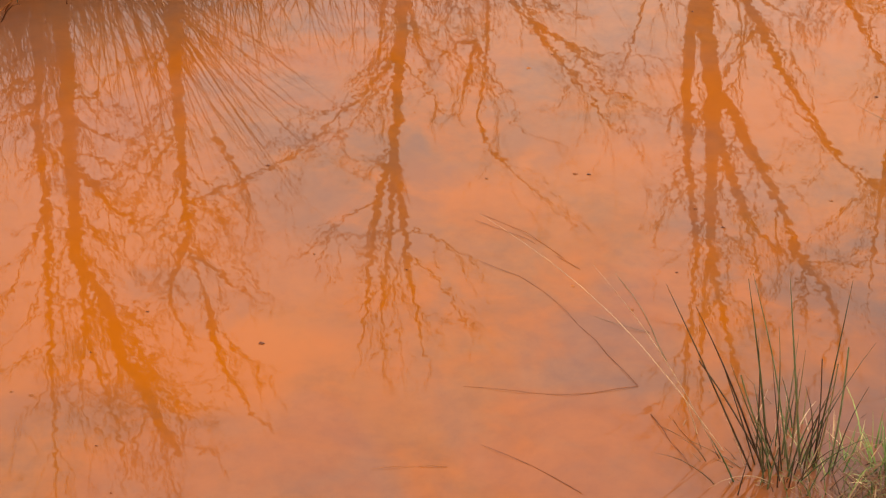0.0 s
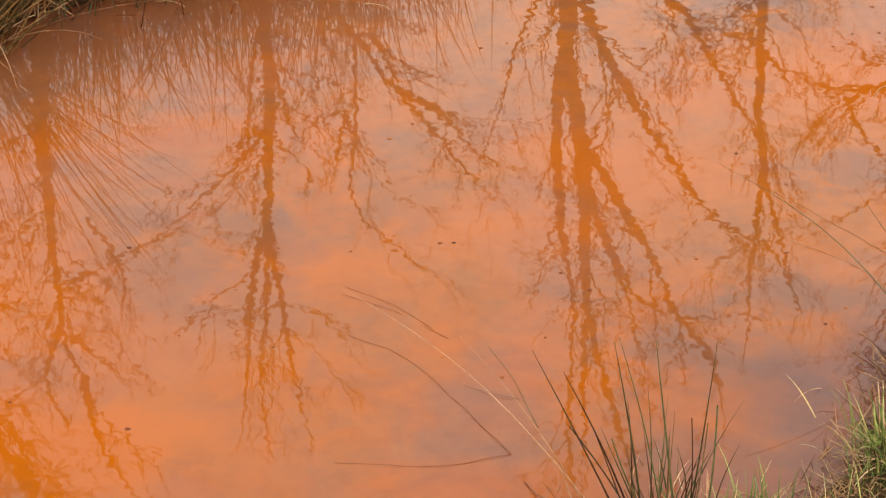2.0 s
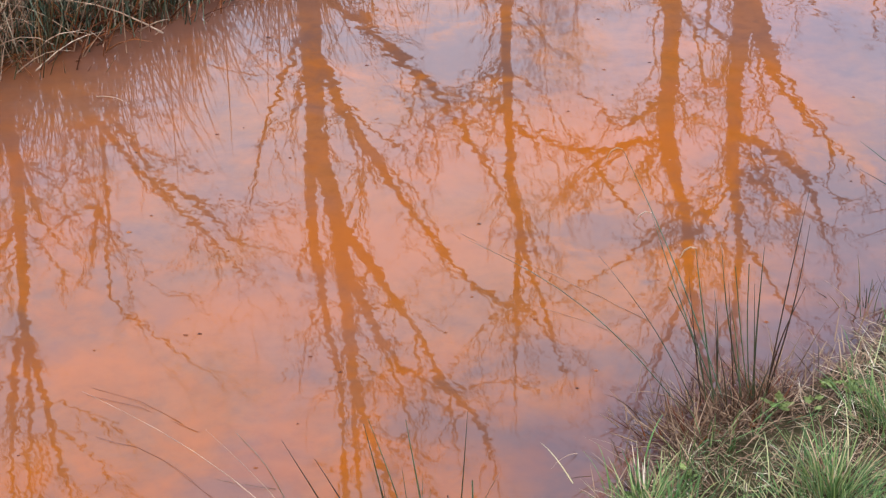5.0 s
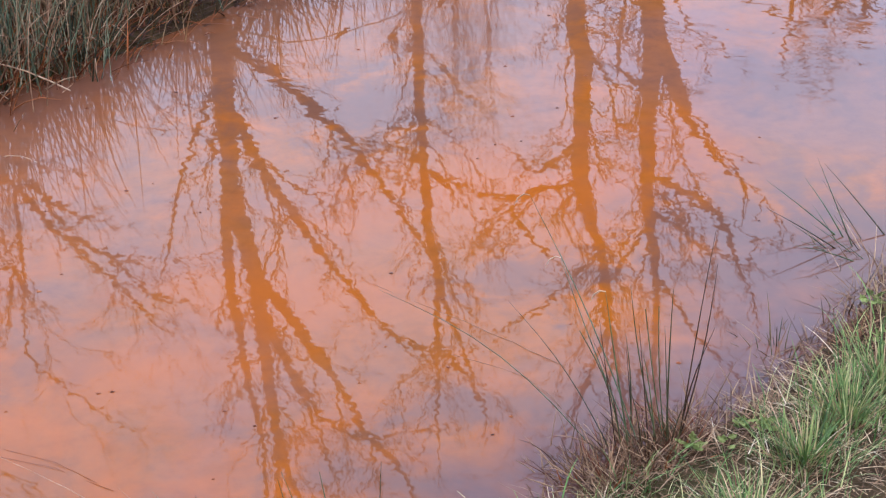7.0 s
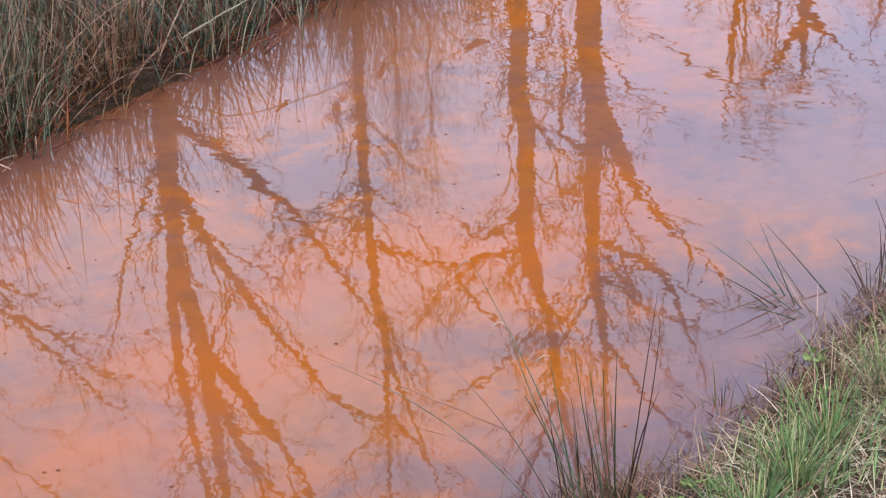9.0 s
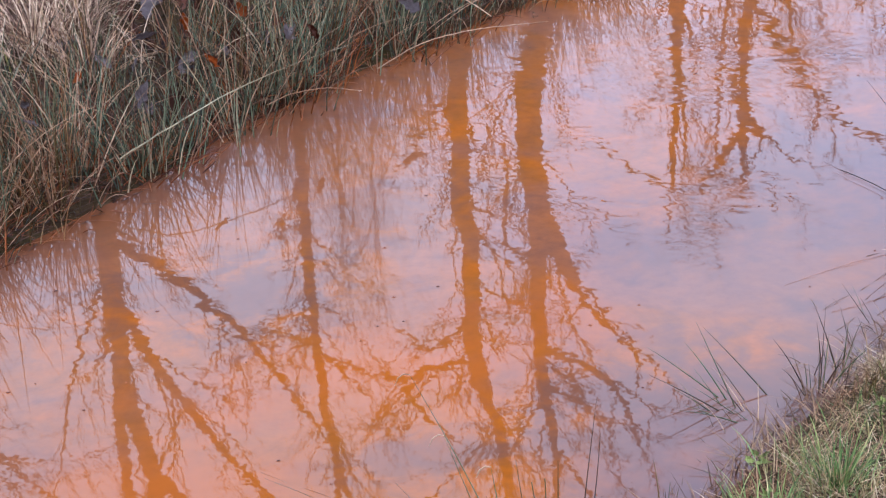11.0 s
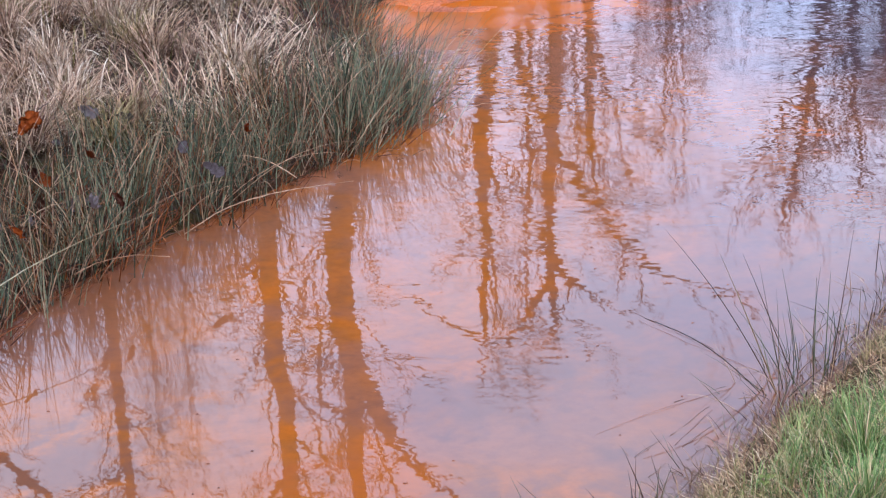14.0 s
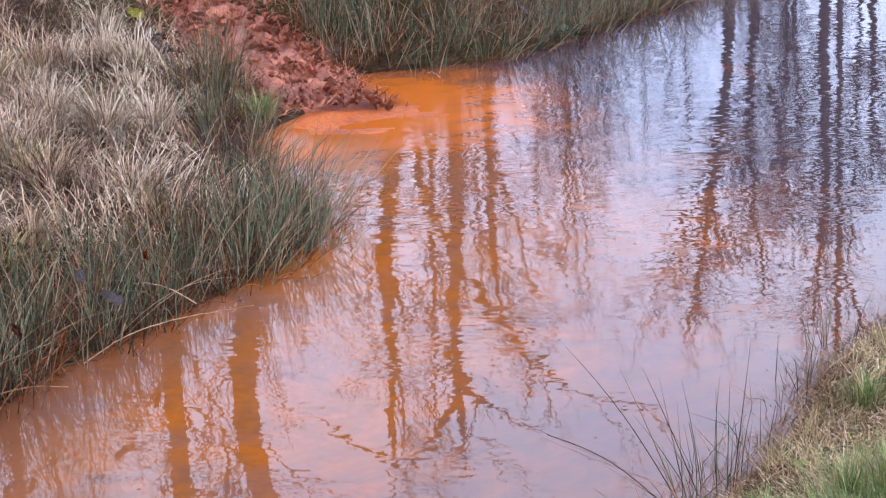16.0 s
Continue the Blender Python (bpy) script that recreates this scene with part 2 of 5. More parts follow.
    t.links.new(nrm.outputs[0], s.inputs["Normal"])
    return m


def ground_material():
    m, t, s = material("bank_soil")
    a = noise_node(t, 1.3, 5.0)
    b = noise_node(t, 18.0, 6.0, rough=0.7)
    base = ramp_node(t, a.outputs["Fac"], [(0.35, (0.040, 0.020, 0.011)), (0.5, (0.055, 0.034, 0.017)), (0.65, (0.045, 0.040, 0.014))])
    fine = ramp_node(t, b.outputs["Fac"], [(0.3, (0.45, 0.45, 0.45)), (0.7, (1.3, 1.2, 1.1))])
    t.links.new(mix_node(t, 1.0, base.outputs[0], fine.outputs[0], "MULTIPLY"), s.inputs["Base Color"])
    s.inputs["Roughness"].default_value, s.inputs["Specular IOR Level"].default_value = 0.95, 0.05
    bump(t, s, b.outputs["Fac"], 0.8, 0.03)
    return m


def mud_material(name, tones, rough):
    m, t, s = material(name)
    a = noise_node(t, 3.5, 5.0)
    b = noise_node(t, 40.0, 6.0, rough=0.7)
    base = ramp_node(t, a.outputs["Fac"], list(zip((0.35, 0.5, 0.62), tones)))
    fine = ramp_node(t, b.outputs["Fac"], [(0.32, (0.45, 0.43, 0.43)), (0.46, (0.88, 0.88, 0.88)), (0.7, (1.25, 1.25, 1.25))])
    t.links.new(mix_node(t, 1.0, base.outputs[0], fine.outputs[0], "MULTIPLY"), s.inputs["Base Color"])
    s.inputs["Roughness"].default_value, s.inputs["Specular IOR Level"].default_value = rough, 0.3
    bump(t, s, b.outputs["Fac"], 1.0, 0.02)
    return m


def bark_material(name, dark, light):
    m, t, s = material(name)
    a = noise_node(t, 9.0, 6.0, stretch=(1, 1, 0.25), rough=0.7)
    r = ramp_node(t, a.outputs["Fac"], [(0.35, dark), (0.65, light)])
    t.links.new(r.outputs[0], s.inputs["Base Color"])
    s.inputs["Roughness"].default_value = 0.9
    bump(t, s, a.outputs["Fac"], 0.6, 0.02)
    return m


def leaf_material(name, a, b):
    m, t, s = material(name)
    o = t.nodes.new("ShaderNodeObjectInfo")
    n = noise_node(t, 40.0, 4.0)
    f = maths(t, "ADD", maths(t, "MULTIPLY", o.outputs["Random"], 0.6), maths(t, "MULTIPLY", n.outputs["Fac"], 0.4))
    r = ramp_node(t, f, [(0.2, a), (0.75, b)])
    t.links.new(r.outputs[0], s.inputs["Base Color"])
    s.inputs["Roughness"].default_value, s.inputs["Specular IOR Level"].default_value = 0.6, 0.12
    bump(t, s, n.outputs["Fac"], 0.5, 0.004)
    return m


WATER = water_material()
SOIL = ground_material()
MUD = mud_material("rust_mud", ((0.19, 0.048, 0.022), (0.34, 0.095, 0.045), (0.52, 0.165, 0.075)), 0.3)
BARK = bark_material("grey_brown_bark", (0.022, 0.017, 0.014), (0.075, 0.058, 0.046))
TWIG = bark_material("dark_twig", (0.022, 0.014, 0.012), (0.055, 0.038, 0.032))
RUSH = blade_material("rush_green", [(0.0, (0.020, 0.027, 0.017)), (0.25, (0.054, 0.076, 0.047)), (0.55, (0.112, 0.148, 0.090)), (0.8, (0.200, 0.224, 0.140)), (1.0, (0.44, 0.33, 0.21))], 0.4)
RUSH_OLIVE = blade_material("rush_olive", [(0.0, (0.035, 0.025, 0.010)), (0.4, (0.081, 0.060, 0.022)), (0.75, (0.168, 0.104, 0.042)), (1.0, (0.378, 0.215, 0.098))], 0.45)
RUSH_NEAR = blade_material("near_rush_green", [(0.0, (0.040, 0.020, 0.012)), (0.25, (0.062, 0.036, 0.020)), (0.42, (0.060, 0.060, 0.028)), (0.6, (0.070, 0.092, 0.042)), (0.85, (0.115, 0.130, 0.062)), (1.0, (0.20, 0.135, 0.065))], 0.4)
RUSH_DRY = blade_material("rush_straw", [(0.0, (0.100, 0.046, 0.024)), (0.4, (0.250, 0.142, 0.080)), (0.75, (0.440, 0.285, 0.180)), (1.0, (0.560, 0.399, 0.270))])
RUSTY = blade_material("rusty_stalks", [(0.0, (0.058, 0.017, 0.007)), (0.5, (0.174, 0.047, 0.013)), (1.0, (0.320, 0.104, 0.026))])
DRY = blade_material("dry_grass", [(0.0, (0.060, 0.028, 0.020)), (0.30, (0.200, 0.118, 0.082)), (0.55, (0.44, 0.305, 0.212)), (0.9, (0.72, 0.57, 0.42)), (0.95, (0.198, 0.153, 0.054)), (1.0, (0.108, 0.117, 0.032))], 0.7)
BLEACHED = blade_material("bleached_grass", [(0.0, (0.13, 0.085, 0.058)), (0.3, (0.36, 0.275, 0.195)), (0.7, (0.60, 0.50, 0.385)), (1.0, (0.74, 0.66, 0.54))], 0.7)
OLIVE_GRASS = blade_material("olive_grass", [(0.0, (0.075, 0.065, 0.020)), (0.5, (0.19, 0.16, 0.06)), (1.0, (0.44, 0.34, 0.19))], 0.7)
THATCH = blade_material("brown_thatch", [(0.0, (0.055, 0.027, 0.014)), (0.5, (0.150, 0.082, 0.042)), (1.0, (0.32, 0.205, 0.12))], 0.7)
# toned darker than the other thatch, to darken the gaps between the rushes
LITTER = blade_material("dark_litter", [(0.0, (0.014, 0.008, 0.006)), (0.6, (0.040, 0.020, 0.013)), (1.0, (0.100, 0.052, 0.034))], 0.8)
MUD_STEM = blade_material("muddy_stems", [(0.0, (0.12, 0.034, 0.017)), (0.5, (0.32, 0.100, 0.052)), (1.0, (0.58, 0.22, 0.13))], 0.5)
STRAW = blade_material("near_straw", [(0.0, (0.12, 0.058, 0.032)), (0.45, (0.38, 0.245, 0.135)), (0.8, (0.62, 0.46, 0.29)), (1.0, (0.72, 0.60, 0.44))], 0.7)
GREEN = blade_material("green_grass", [(0.0, (0.052, 0.100, 0.026)), (0.5, (0.140, 0.238, 0.066)), (0.85, (0.285, 0.355, 0.118)), (1.0, (0.55, 0.46, 0.24))], 0.5)
LEAF = leaf_material("rust_leaf", (0.10, 0.020, 0.004), (0.38, 0.078, 0.007))
MUD_LEAF = leaf_material("muddy_leaf", (0.17, 0.052, 0.028), (0.56, 0.205, 0.115))
LEAF_GREY = leaf_material("bleached_leaf", (0.075, 0.055, 0.050), (0.215, 0.165, 0.155))
LEAF_BROWN = leaf_material("brown_leaf", (0.045, 0.017, 0.010), (0.15, 0.055, 0.030))
LEAF_PALE = leaf_material("mint_leaf", (0.20, 0.30, 0.24), (0.40, 0.50, 0.40))
LEAF_YELLOW = leaf_material("yellow_leaf", (0.28, 0.24, 0.03), (0.45, 0.38, 0.06))
SILT = mud_material("orange_silt", ((0.34, 0.062, 0.006), (0.44, 0.090, 0.006), (0.52, 0.115, 0.008)), 0.5)
LEAF_GREEN = leaf_material("weed_leaf", (0.13, 0.17, 0.035), (0.34, 0.36, 0.10))


# ---- building helpers ----
def mesh_object(name, verts, faces, mat, smooth=True):
    me = bpy.data.meshes.new(name)
    me.from_pydata(np.asarray(verts).tolist(), [], np.asarray(faces).tolist() if not isinstance(faces, list) else faces)
    me.materials.append(mat)
    if smooth:
        me.polygons.foreach_set("use_smooth", [True] * len(me.polygons))
    return new(name, me)


def part(ob, parent, label=""):
    ob.parent = parent
    return tagged(ob, label=label) if label else ob


class Tubes:
    """Collects tapering tubes along paths, for one mesh."""
    def __init__(self):
        self.v, self.f, self.n = [], [], 0

    def add(self, path, radii, sides=5):
        path = np.asarray(path, float)
        k = len(path)
        tan = np.gradient(path, axis=0)
        tan /= np.linalg.norm(tan, axis=1)[:, None] + 1e-9
        ref = np.where(np.abs(tan[:, 2:3]) > 0.9, np.array([[1.0, 0.3, 0]]), np.array([[0, 0, 1.0]]))
        if (np.abs(tan[:, 2]) > 0.9).any():
            ref = np.tile([[0.8, 0.6, 0.05]], (k, 1))
        a = np.cross(tan, ref)
        a /= np.linalg.norm(a, axis=1)[:, None] + 1e-9
        b = np.cross(tan, a)
        ang = np.arange(sides) * 2 * math.pi / sides
        ring = a[:, None, :] * np.cos(ang)[None, :, None] + b[:, None, :] * np.sin(ang)[None, :, None]
        pts = path[:, None, :] + ring * np.asarray(radii)[:, None, None]
        self.v.append(pts.reshape(-1, 3))
        i = np.arange(k - 1)[:, None] * sides + self.n
        j = np.arange(sides)[None, :]
        q = np.stack([i + j, i + (j + 1) % sides, i + sides + (j + 1) % sides, i + sides + j], -1).reshape(-1, 4)
        self.f.append(q)
        self.n += k * sides

    def object(self, name, mat):
        return mesh_object(name, np.concatenate(self.v), np.concatenate(self.f), mat)


def smooth_path(points, step, rng, jitter):
    """A path through a few knees, rounded, with a little crookedness."""
    p = np.asarray(points, float)
    p = np.vstack([2 * p[0] - p[1], p, 2 * p[-1] - p[-2]])
    out = []
    for i in range(1, len(p) - 2):
        n = max(2, int(np.linalg.norm(p[i + 1] - p[i]) / step))
        u = (np.arange(n) / n)[:, None]
        out.append(0.5 * (2 * p[i] + (p[i + 1] - p[i - 1]) * u + (2 * p[i - 1] - 5 * p[i] + 4 * p[i + 1] - p[i + 2]) * u ** 2
                          + (3 * p[i] - p[i - 1] - 3 * p[i + 1] + p[i + 2]) * u ** 3))
    out.append(p[-2:-1])
    out = np.concatenate(out)
    out[1:] += rng.normal(0, jitter, (len(out) - 1, 3))
    return out


def sprig(tubes, rng, start, way, length, radius, level, up=0.25):
    """A branch that wanders, and carries smaller ones."""
    n = 5 if level > 1 else 4 if level else 3
    pts, d = [start], way / (np.linalg.norm(way) + 1e-9)
    for _ in range(n):
        d = d + rng.normal(0, 0.22, 3) + np.array([0, 0, up * 0.3])
        d /= np.linalg.norm(d)
        pts.append(pts[-1] + d * length / n)
    pts = np.array(pts)
    tubes.add(pts, np.linspace(radius, radius * 0.35, len(pts)), 4 if level > 1 else 3)
    if level:
        for _ in range(int(rng.integers(3, 6))):
            u = rng.uniform(0.25, 1.0) * n
            i = min(int(u), n - 1)
            p = pts[i] + (pts[i + 1] - pts[i]) * (u - i)
            side = rng.normal(0, 1, 3)
            w = (pts[i + 1] - pts[i]) / (length / n) + side / np.linalg.norm(side) * rng.uniform(0.5, 1.0)
            sprig(tubes, rng, p, w, length * rng.uniform(0.35, 0.65), radius * 0.55, level - 1, up)


def tree(x, y, ground, stems, limbs, seed, label, twigs=1.0, group="trees behind the pond", fine=2):
    """A bare tree. Stems and limbs: base radius and knees (to the side, height), seen across the water."""
    rng = np.random.default_rng(seed)
    root = new("tree")
    root.location = (x, y, ground)
    side = np.array([y, -x, 0]) / math.hypot(x, y)
    deep = np.array([x, y, 0]) / math.hypot(x, y)
    crown = Tubes()
    first = True
    for kind, group_of in (("trunk", stems), ("limb", limbs)):
        for radius, knees in group_of:
            tilt = 0.0 if kind == "trunk" else rng.uniform(-0.25, 0.25)
            p0 = knees[0][0]
            pts = [side * s + np.array([0, 0, z - ground]) + deep * tilt * (s - p0) for s, z in knees]
            if first:
                pts = [np.array([0, 0, -0.15]) + side * knees[0][0] * 0.6] + pts
            path = smooth_path(pts, 0.14, rng, radius * 0.13)
            k = len(path)
            end, bend = (0.25, 1.0) if not first else (0.62, 1.0) if len(stems) > 1 else (0.12, 2.6)
            r = radius * (1 - (1 - end) * np.linspace(0, 1, k) ** bend) * (1 + rng.normal(0, 0.06, k))
            if first:
                r[:3] *= (1.6, 1.3, 1.12)
            tb = Tubes()
            tb.add(path, r, 9 if kind == "trunk" else 7)
            limb = part(tb.object("trunk" if first else kind if kind == "limb" else "stem", BARK), root)
            if not first:
                tip = Tubes()
                sprig(tip, rng, path[-1], path[-1] - path[-3], radius * 9, r[-1], 1)
                part(tip.object("branchlet", BARK), limb)
            # twigs along it
            length = np.linalg.norm(np.diff(path, axis=0), axis=1).sum()
            lo = 0.45 if first else 0.2
            for _ in range(int(length * 4.2 * twigs)):
                i = int(rng.uniform(lo, 1.0) * (k - 2))
                out = rng.normal(0, 1, 3)
                out[2] = abs(out[2]) * 0.5
                w = (path[i + 1] - path[i]) / np.linalg.norm(path[i + 1] - path[i]) * 0.7 + out / np.linalg.norm(out)
                sprig(crown, rng, path[i], w, rng.uniform(0.35, 0.95), min(0.011, r[i] * 0.4), fine)
            first = False
    part(tagged(crown.object("crown", TWIG), kind="stuff"), root, "fine bare twigs")
    return tagged(root, label, "tree", group)


def stalk_arrays(rng, base, az, lean, length, droop, radius, segs=5, sides=3):
    """Many bent stalks at once: prisms (sides 3 or more) or ribbons (sides 2)."""
    n = len(base)
    u = np.linspace(0, 1, segs + 1)
    ang = lean[:, None] + droop[:, None] * u[None, :] ** 1.6
    hx = np.stack([np.sin(az), np.cos(az), 0 * az], 1)
    step = (length / segs)[:, None]
    out = np.concatenate([np.zeros((n, 1)), np.cumsum(np.sin(ang[:, :-1]) * step, 1)], 1)
    up = np.concatenate([np.zeros((n, 1)), np.cumsum(np.cos(ang[:, :-1]) * step, 1)], 1)
    path = base[:, None, :] + hx[:, None, :] * out[:, :, None]
    path[:, :, 2] += up
    sv = np.stack([np.cos(az), -np.sin(az), 0 * az], 1)[:, None, :]
    nv = hx[:, None, :] * np.cos(ang)[:, :, None]
    nv = nv + np.array([0, 0, 1.0]) * (-np.sin(ang))[:, :, None]
    rad = radius[:, None] * (1 - 0.85 * u ** 2)[None, :]
    if sides == 2:
        ring = np.stack([path - sv * rad[:, :, None], path + sv * rad[:, :, None]], 2)
    else:
        ring = np.stack([path + (sv * math.cos(a) + nv * math.sin(a)) * rad[:, :, None] for a in np.arange(sides) * 2 * math.pi / sides], 2)
    v = ring.reshape(-1, 3)
    b = (np.arange(n) * (segs + 1) * sides)[:, None, None] + (np.arange(segs) * sides)[None, :, None]
    j = np.arange(1 if sides == 2 else sides)[None, None, :]
    f = np.stack([b + j, b + (j + 1) % sides, b + sides + (j + 1) % sides, b + sides + j], -1).reshape(-1, 4)
    return v, f


def stalks(name, rng, base, mat, length, lean, droop, radius, az=None, segs=5, sides=3, skew=1.0):
    n = len(base)
    az = rng.uniform(0, 2 * math.pi, n) if az is None else az
    v, f = stalk_arrays(rng, base, az, rng.uniform(*lean, n), length[0] + (length[1] - length[0]) * rng.uniform(0, 1, n) ** skew, rng.uniform(*droop, n), rng.uniform(*radius, n), segs, sides)
    return mesh_object(name, v, f, mat)


# ---- the pond's outline and the lie of the land ----
FAR_SHORE = [(-9, -2.6), (-2.6, 2.75), (-1.08, 4.06), (-0.88, 4.2), (-0.72, 4.38), (-0.45, 4.53), (-0.23, 4.65), (0.05, 4.79), (0.40, 5.00), (0.7, 5.25), (1.2, 5.75), (1.75, 6.2), (2.32, 6.58), (2.80, 6.96),
             (3.05, 7.45), (3.1, 8.1), (3.25, 8.75), (3.5, 9.03), (3.95, 9.15), (4.12, 9.22), (4.1, 9.7), (4.3, 9.93), (5.01, 9.85), (5.57, 10.05), (6.76, 10.76), (8.7, 12), (13.5, 15), (23, 20.6)]
NEAR_SHORE = [(23, 16.5), (12, 9.9), (6.05, 6.43), (4.12, 5.20), (3.57, 4.87), (3.27, 4.55), (2.88, 4.25), (2.59, 4.07), (2.44, 3.97), (2.14, 3.73), (1.92, 3.58), (1.79, 3.49),
              (1.66, 3.37), (1.46, 3.20), (1.30, 3.08), (1.13, 2.96), (1.0, 2.92), (0.90, 2.84), (0.78, 2.68), (0.53, 2.40), (0.05, 1.97), (-1.1, 1.1), (-4, -1.4), (-9, -5.6)]
OUTLINE = np.array(FAR_SHORE + NEAR_SHORE, float)


def to_shore(px, py, line=None, closed=True):
    """Signed distance to the outline (inside negative), or plain distance to a line."""
    pts = OUTLINE if line is None else np.array(line, float)
    px, py = np.asarray(px, float), np.asarray(py, float)
    best = np.full(px.shape, 1e9)
    inside = np.zeros(px.shape, bool)
    m = len(pts)
    for i in range(m if closed else m - 1):
        (ax, ay), (bx, by) = pts[i], pts[(i + 1) % m]
        dx, dy = bx - ax, by - ay
        u = np.clip(((px - ax) * dx + (py - ay) * dy) / (dx * dx + dy * dy), 0, 1)
        best = np.minimum(best, np.hypot(px - ax - u * dx, py - ay - u * dy))
        if closed:
            cross = (ay > py) != (by > py)
            inside ^= cross & (px < (bx - ax) * (py - ay) / (by - ay + 1e-12) + ax)
    return np.where(inside, -best, best) if closed else best


def wave(x, y):
    return (np.sin(x * 1.7 + 0.6 * y + 1.0) + np.sin(y * 2.3 - 0.8 * x + 2.0) + 0.6 * np.sin(4.1 * x + 3.3 * y) + 0.5 * np.sin(5.3 * y - 6.1 * x)) / 3.1


MUD_WAY = [(3.76, 9.02), (3.77, 9.5), (3.79, 9.95), (3.83, 10.4), (3.93, 11.1), (3.85, 12.0), (3.4, 13.5)]


# dark hollows between the rushes where leaves have gathered: place and radius
HOLLOWS = [(1.00, 6.62, 0.15), (1.18, 6.68, 0.13), (1.08, 6.02, 0.12), (0.84, 5.74, 0.11), (0.72, 6.30, 0.10), (1.36, 6.22, 0.10)]


def open_ground(x, y):
    """True outside the hollows."""
    ok = np.ones(np.shape(x), bool)
    for hx, hy, hr in HOLLOWS:
        ok &= np.hypot(x - hx, (y - hy) * 0.7) > hr
    return ok


def land(x, y):
    """Height of the ground."""
    x, y = np.asarray(x, float), np.asarray(y, float)
    d = to_shore(x, y)
    far = to_shore(x, y, FAR_SHORE, False) < to_shore(x, y, NEAR_SHORE, False)
    steep = np.clip((x - 3.9) / 0.5, 0, 1) * np.clip((5.7 - x) / 0.7, 0, 1)
    s = np.clip(d / np.where(far, 2.3 - 1.2 * steep, 2.6), 0, 1)
    top = np.where(far, 0.30 + 0.24 * steep, 0.42)
    low = np.where(far, 0.03 + 0.05 * steep, 0.03)
    h = low + (top - low) * s * s * (3 - 2 * s) + 0.05 * wave(x, y) * np.clip(d * 1.5, 0, 1)
    # the little valley that brings the rust mud down
    v = to_shore(x, y, MUD_WAY, False)
    h = h - np.clip((0.56 - v) / 0.30, 0, 1) * np.clip(h - 0.06 - 0.11 * np.clip(y - 9.2, 0, 3), 0, 1)
    bed = -0.35 * np.clip(-d / 0.5, 0, 1)
    edge = np.clip(d / 0.06, 0, 1)
    return np.where(d < 0, bed - 0.02, h * edge + (-0.02) * (1 - edge))


def axis(lo, hi, step, reach):
    mid = np.arange(lo, hi, step)
    out = step * np.cumsum(1.35 ** np.arange(1, 40))
    out = out[out < reach]
    return np.concatenate([(lo - out)[::-1], mid, mid[-1] + out])


gx, gy = axis(-3.0, 10.0, 0.07, 450), axis(0.4, 13.0, 0.07, 450)
X, Y = np.meshgrid(gx, gy)
Z = land(X, Y)
nx, ny = len(gx), len(gy)
idx = np.arange(nx * ny).reshape(ny, nx)
quads = np.stack([idx[:-1, :-1], idx[:-1, 1:], idx[1:, 1:], idx[1:, :-1]], -1).reshape(-1, 4)
ground = mesh_object("ground", np.stack([X, Y, Z], -1).reshape(-1, 3), quads, SOIL)
tagged(ground, "dark damp soil of the grassy pond banks", "ground", kind="structure")
water = mesh_object("water", [(-11, -7, 0), (26, -7, 0), (26, 22, 0), (-11, 22, 0)], [(0, 1, 2, 3)], WATER, False)
tagged(water, "still orange iron-stained water mirroring bare trees", "water", kind="structure")


def valley(x, y):
    return to_shore(x, y, MUD_WAY, False) > 0.31


def floor_z(x, y):
    return float(land(np.array([x]), np.array([y]))[0])


# ---- trees that stand behind the far bank ----
tree(1.46, 11.91, 0.5,
     [(0.091, [(-0, 2.89), (0.03, 3.47), (0.04, 3.9)]), (0.044, [(0.02, 3.9), (-0, 4.35), (0.05, 4.99), (0.17, 5.71), (0.2, 6.37)]), (0.065, [(0.05, 3.9), (0.12, 4.23), (0.2, 4.78), (0.25, 5.45), (0.31, 5.91), (0.46, 6.48)])],
     [(0.048, [(0.17, 4.51), (0.31, 4.71), (0.56, 5.11), (0.9, 5.76)]), (0.039, [(0.05, 3.31), (0.26, 3.75), (0.51, 4.17), (0.87, 4.69), (1.07, 4.93)]), (0.037, [(0.03, 2.87), (0.38, 3.13), (0.71, 3.43), (1.05, 3.9), (1.29, 4.26)]), (0.015, [(-0.02, 3.16), (-0.27, 3.79), (-0.39, 4.4), (-0.49, 4.74)]), (0.026, [(0.23, 4.83), (0.48, 5.46), (0.7, 5.75), (1.01, 5.81), (1.33, 5.79)]), (0.022, [(0.2, 6.37), (0.21, 6.9), (0.3, 7.5)]), (0.024, [(0.27, 5.7), (0.28, 6.15), (0.3, 6.6), (0.36, 7.3)]), (0.022, [(0.46, 6.48), (0.6, 6.9), (0.72, 7.5)]), (0.026, [(0.8, 5.68), (1.01, 5.97), (1.16, 6.21), (1.3, 6.7)]), (0.024, [(0.23, 4.88), (0.37, 5.28), (0.49, 5.52), (0.6, 5.84), (0.65, 6.13)])],
     11, 'bare forked tree with a long slanting limb behind the pond', 0.8)
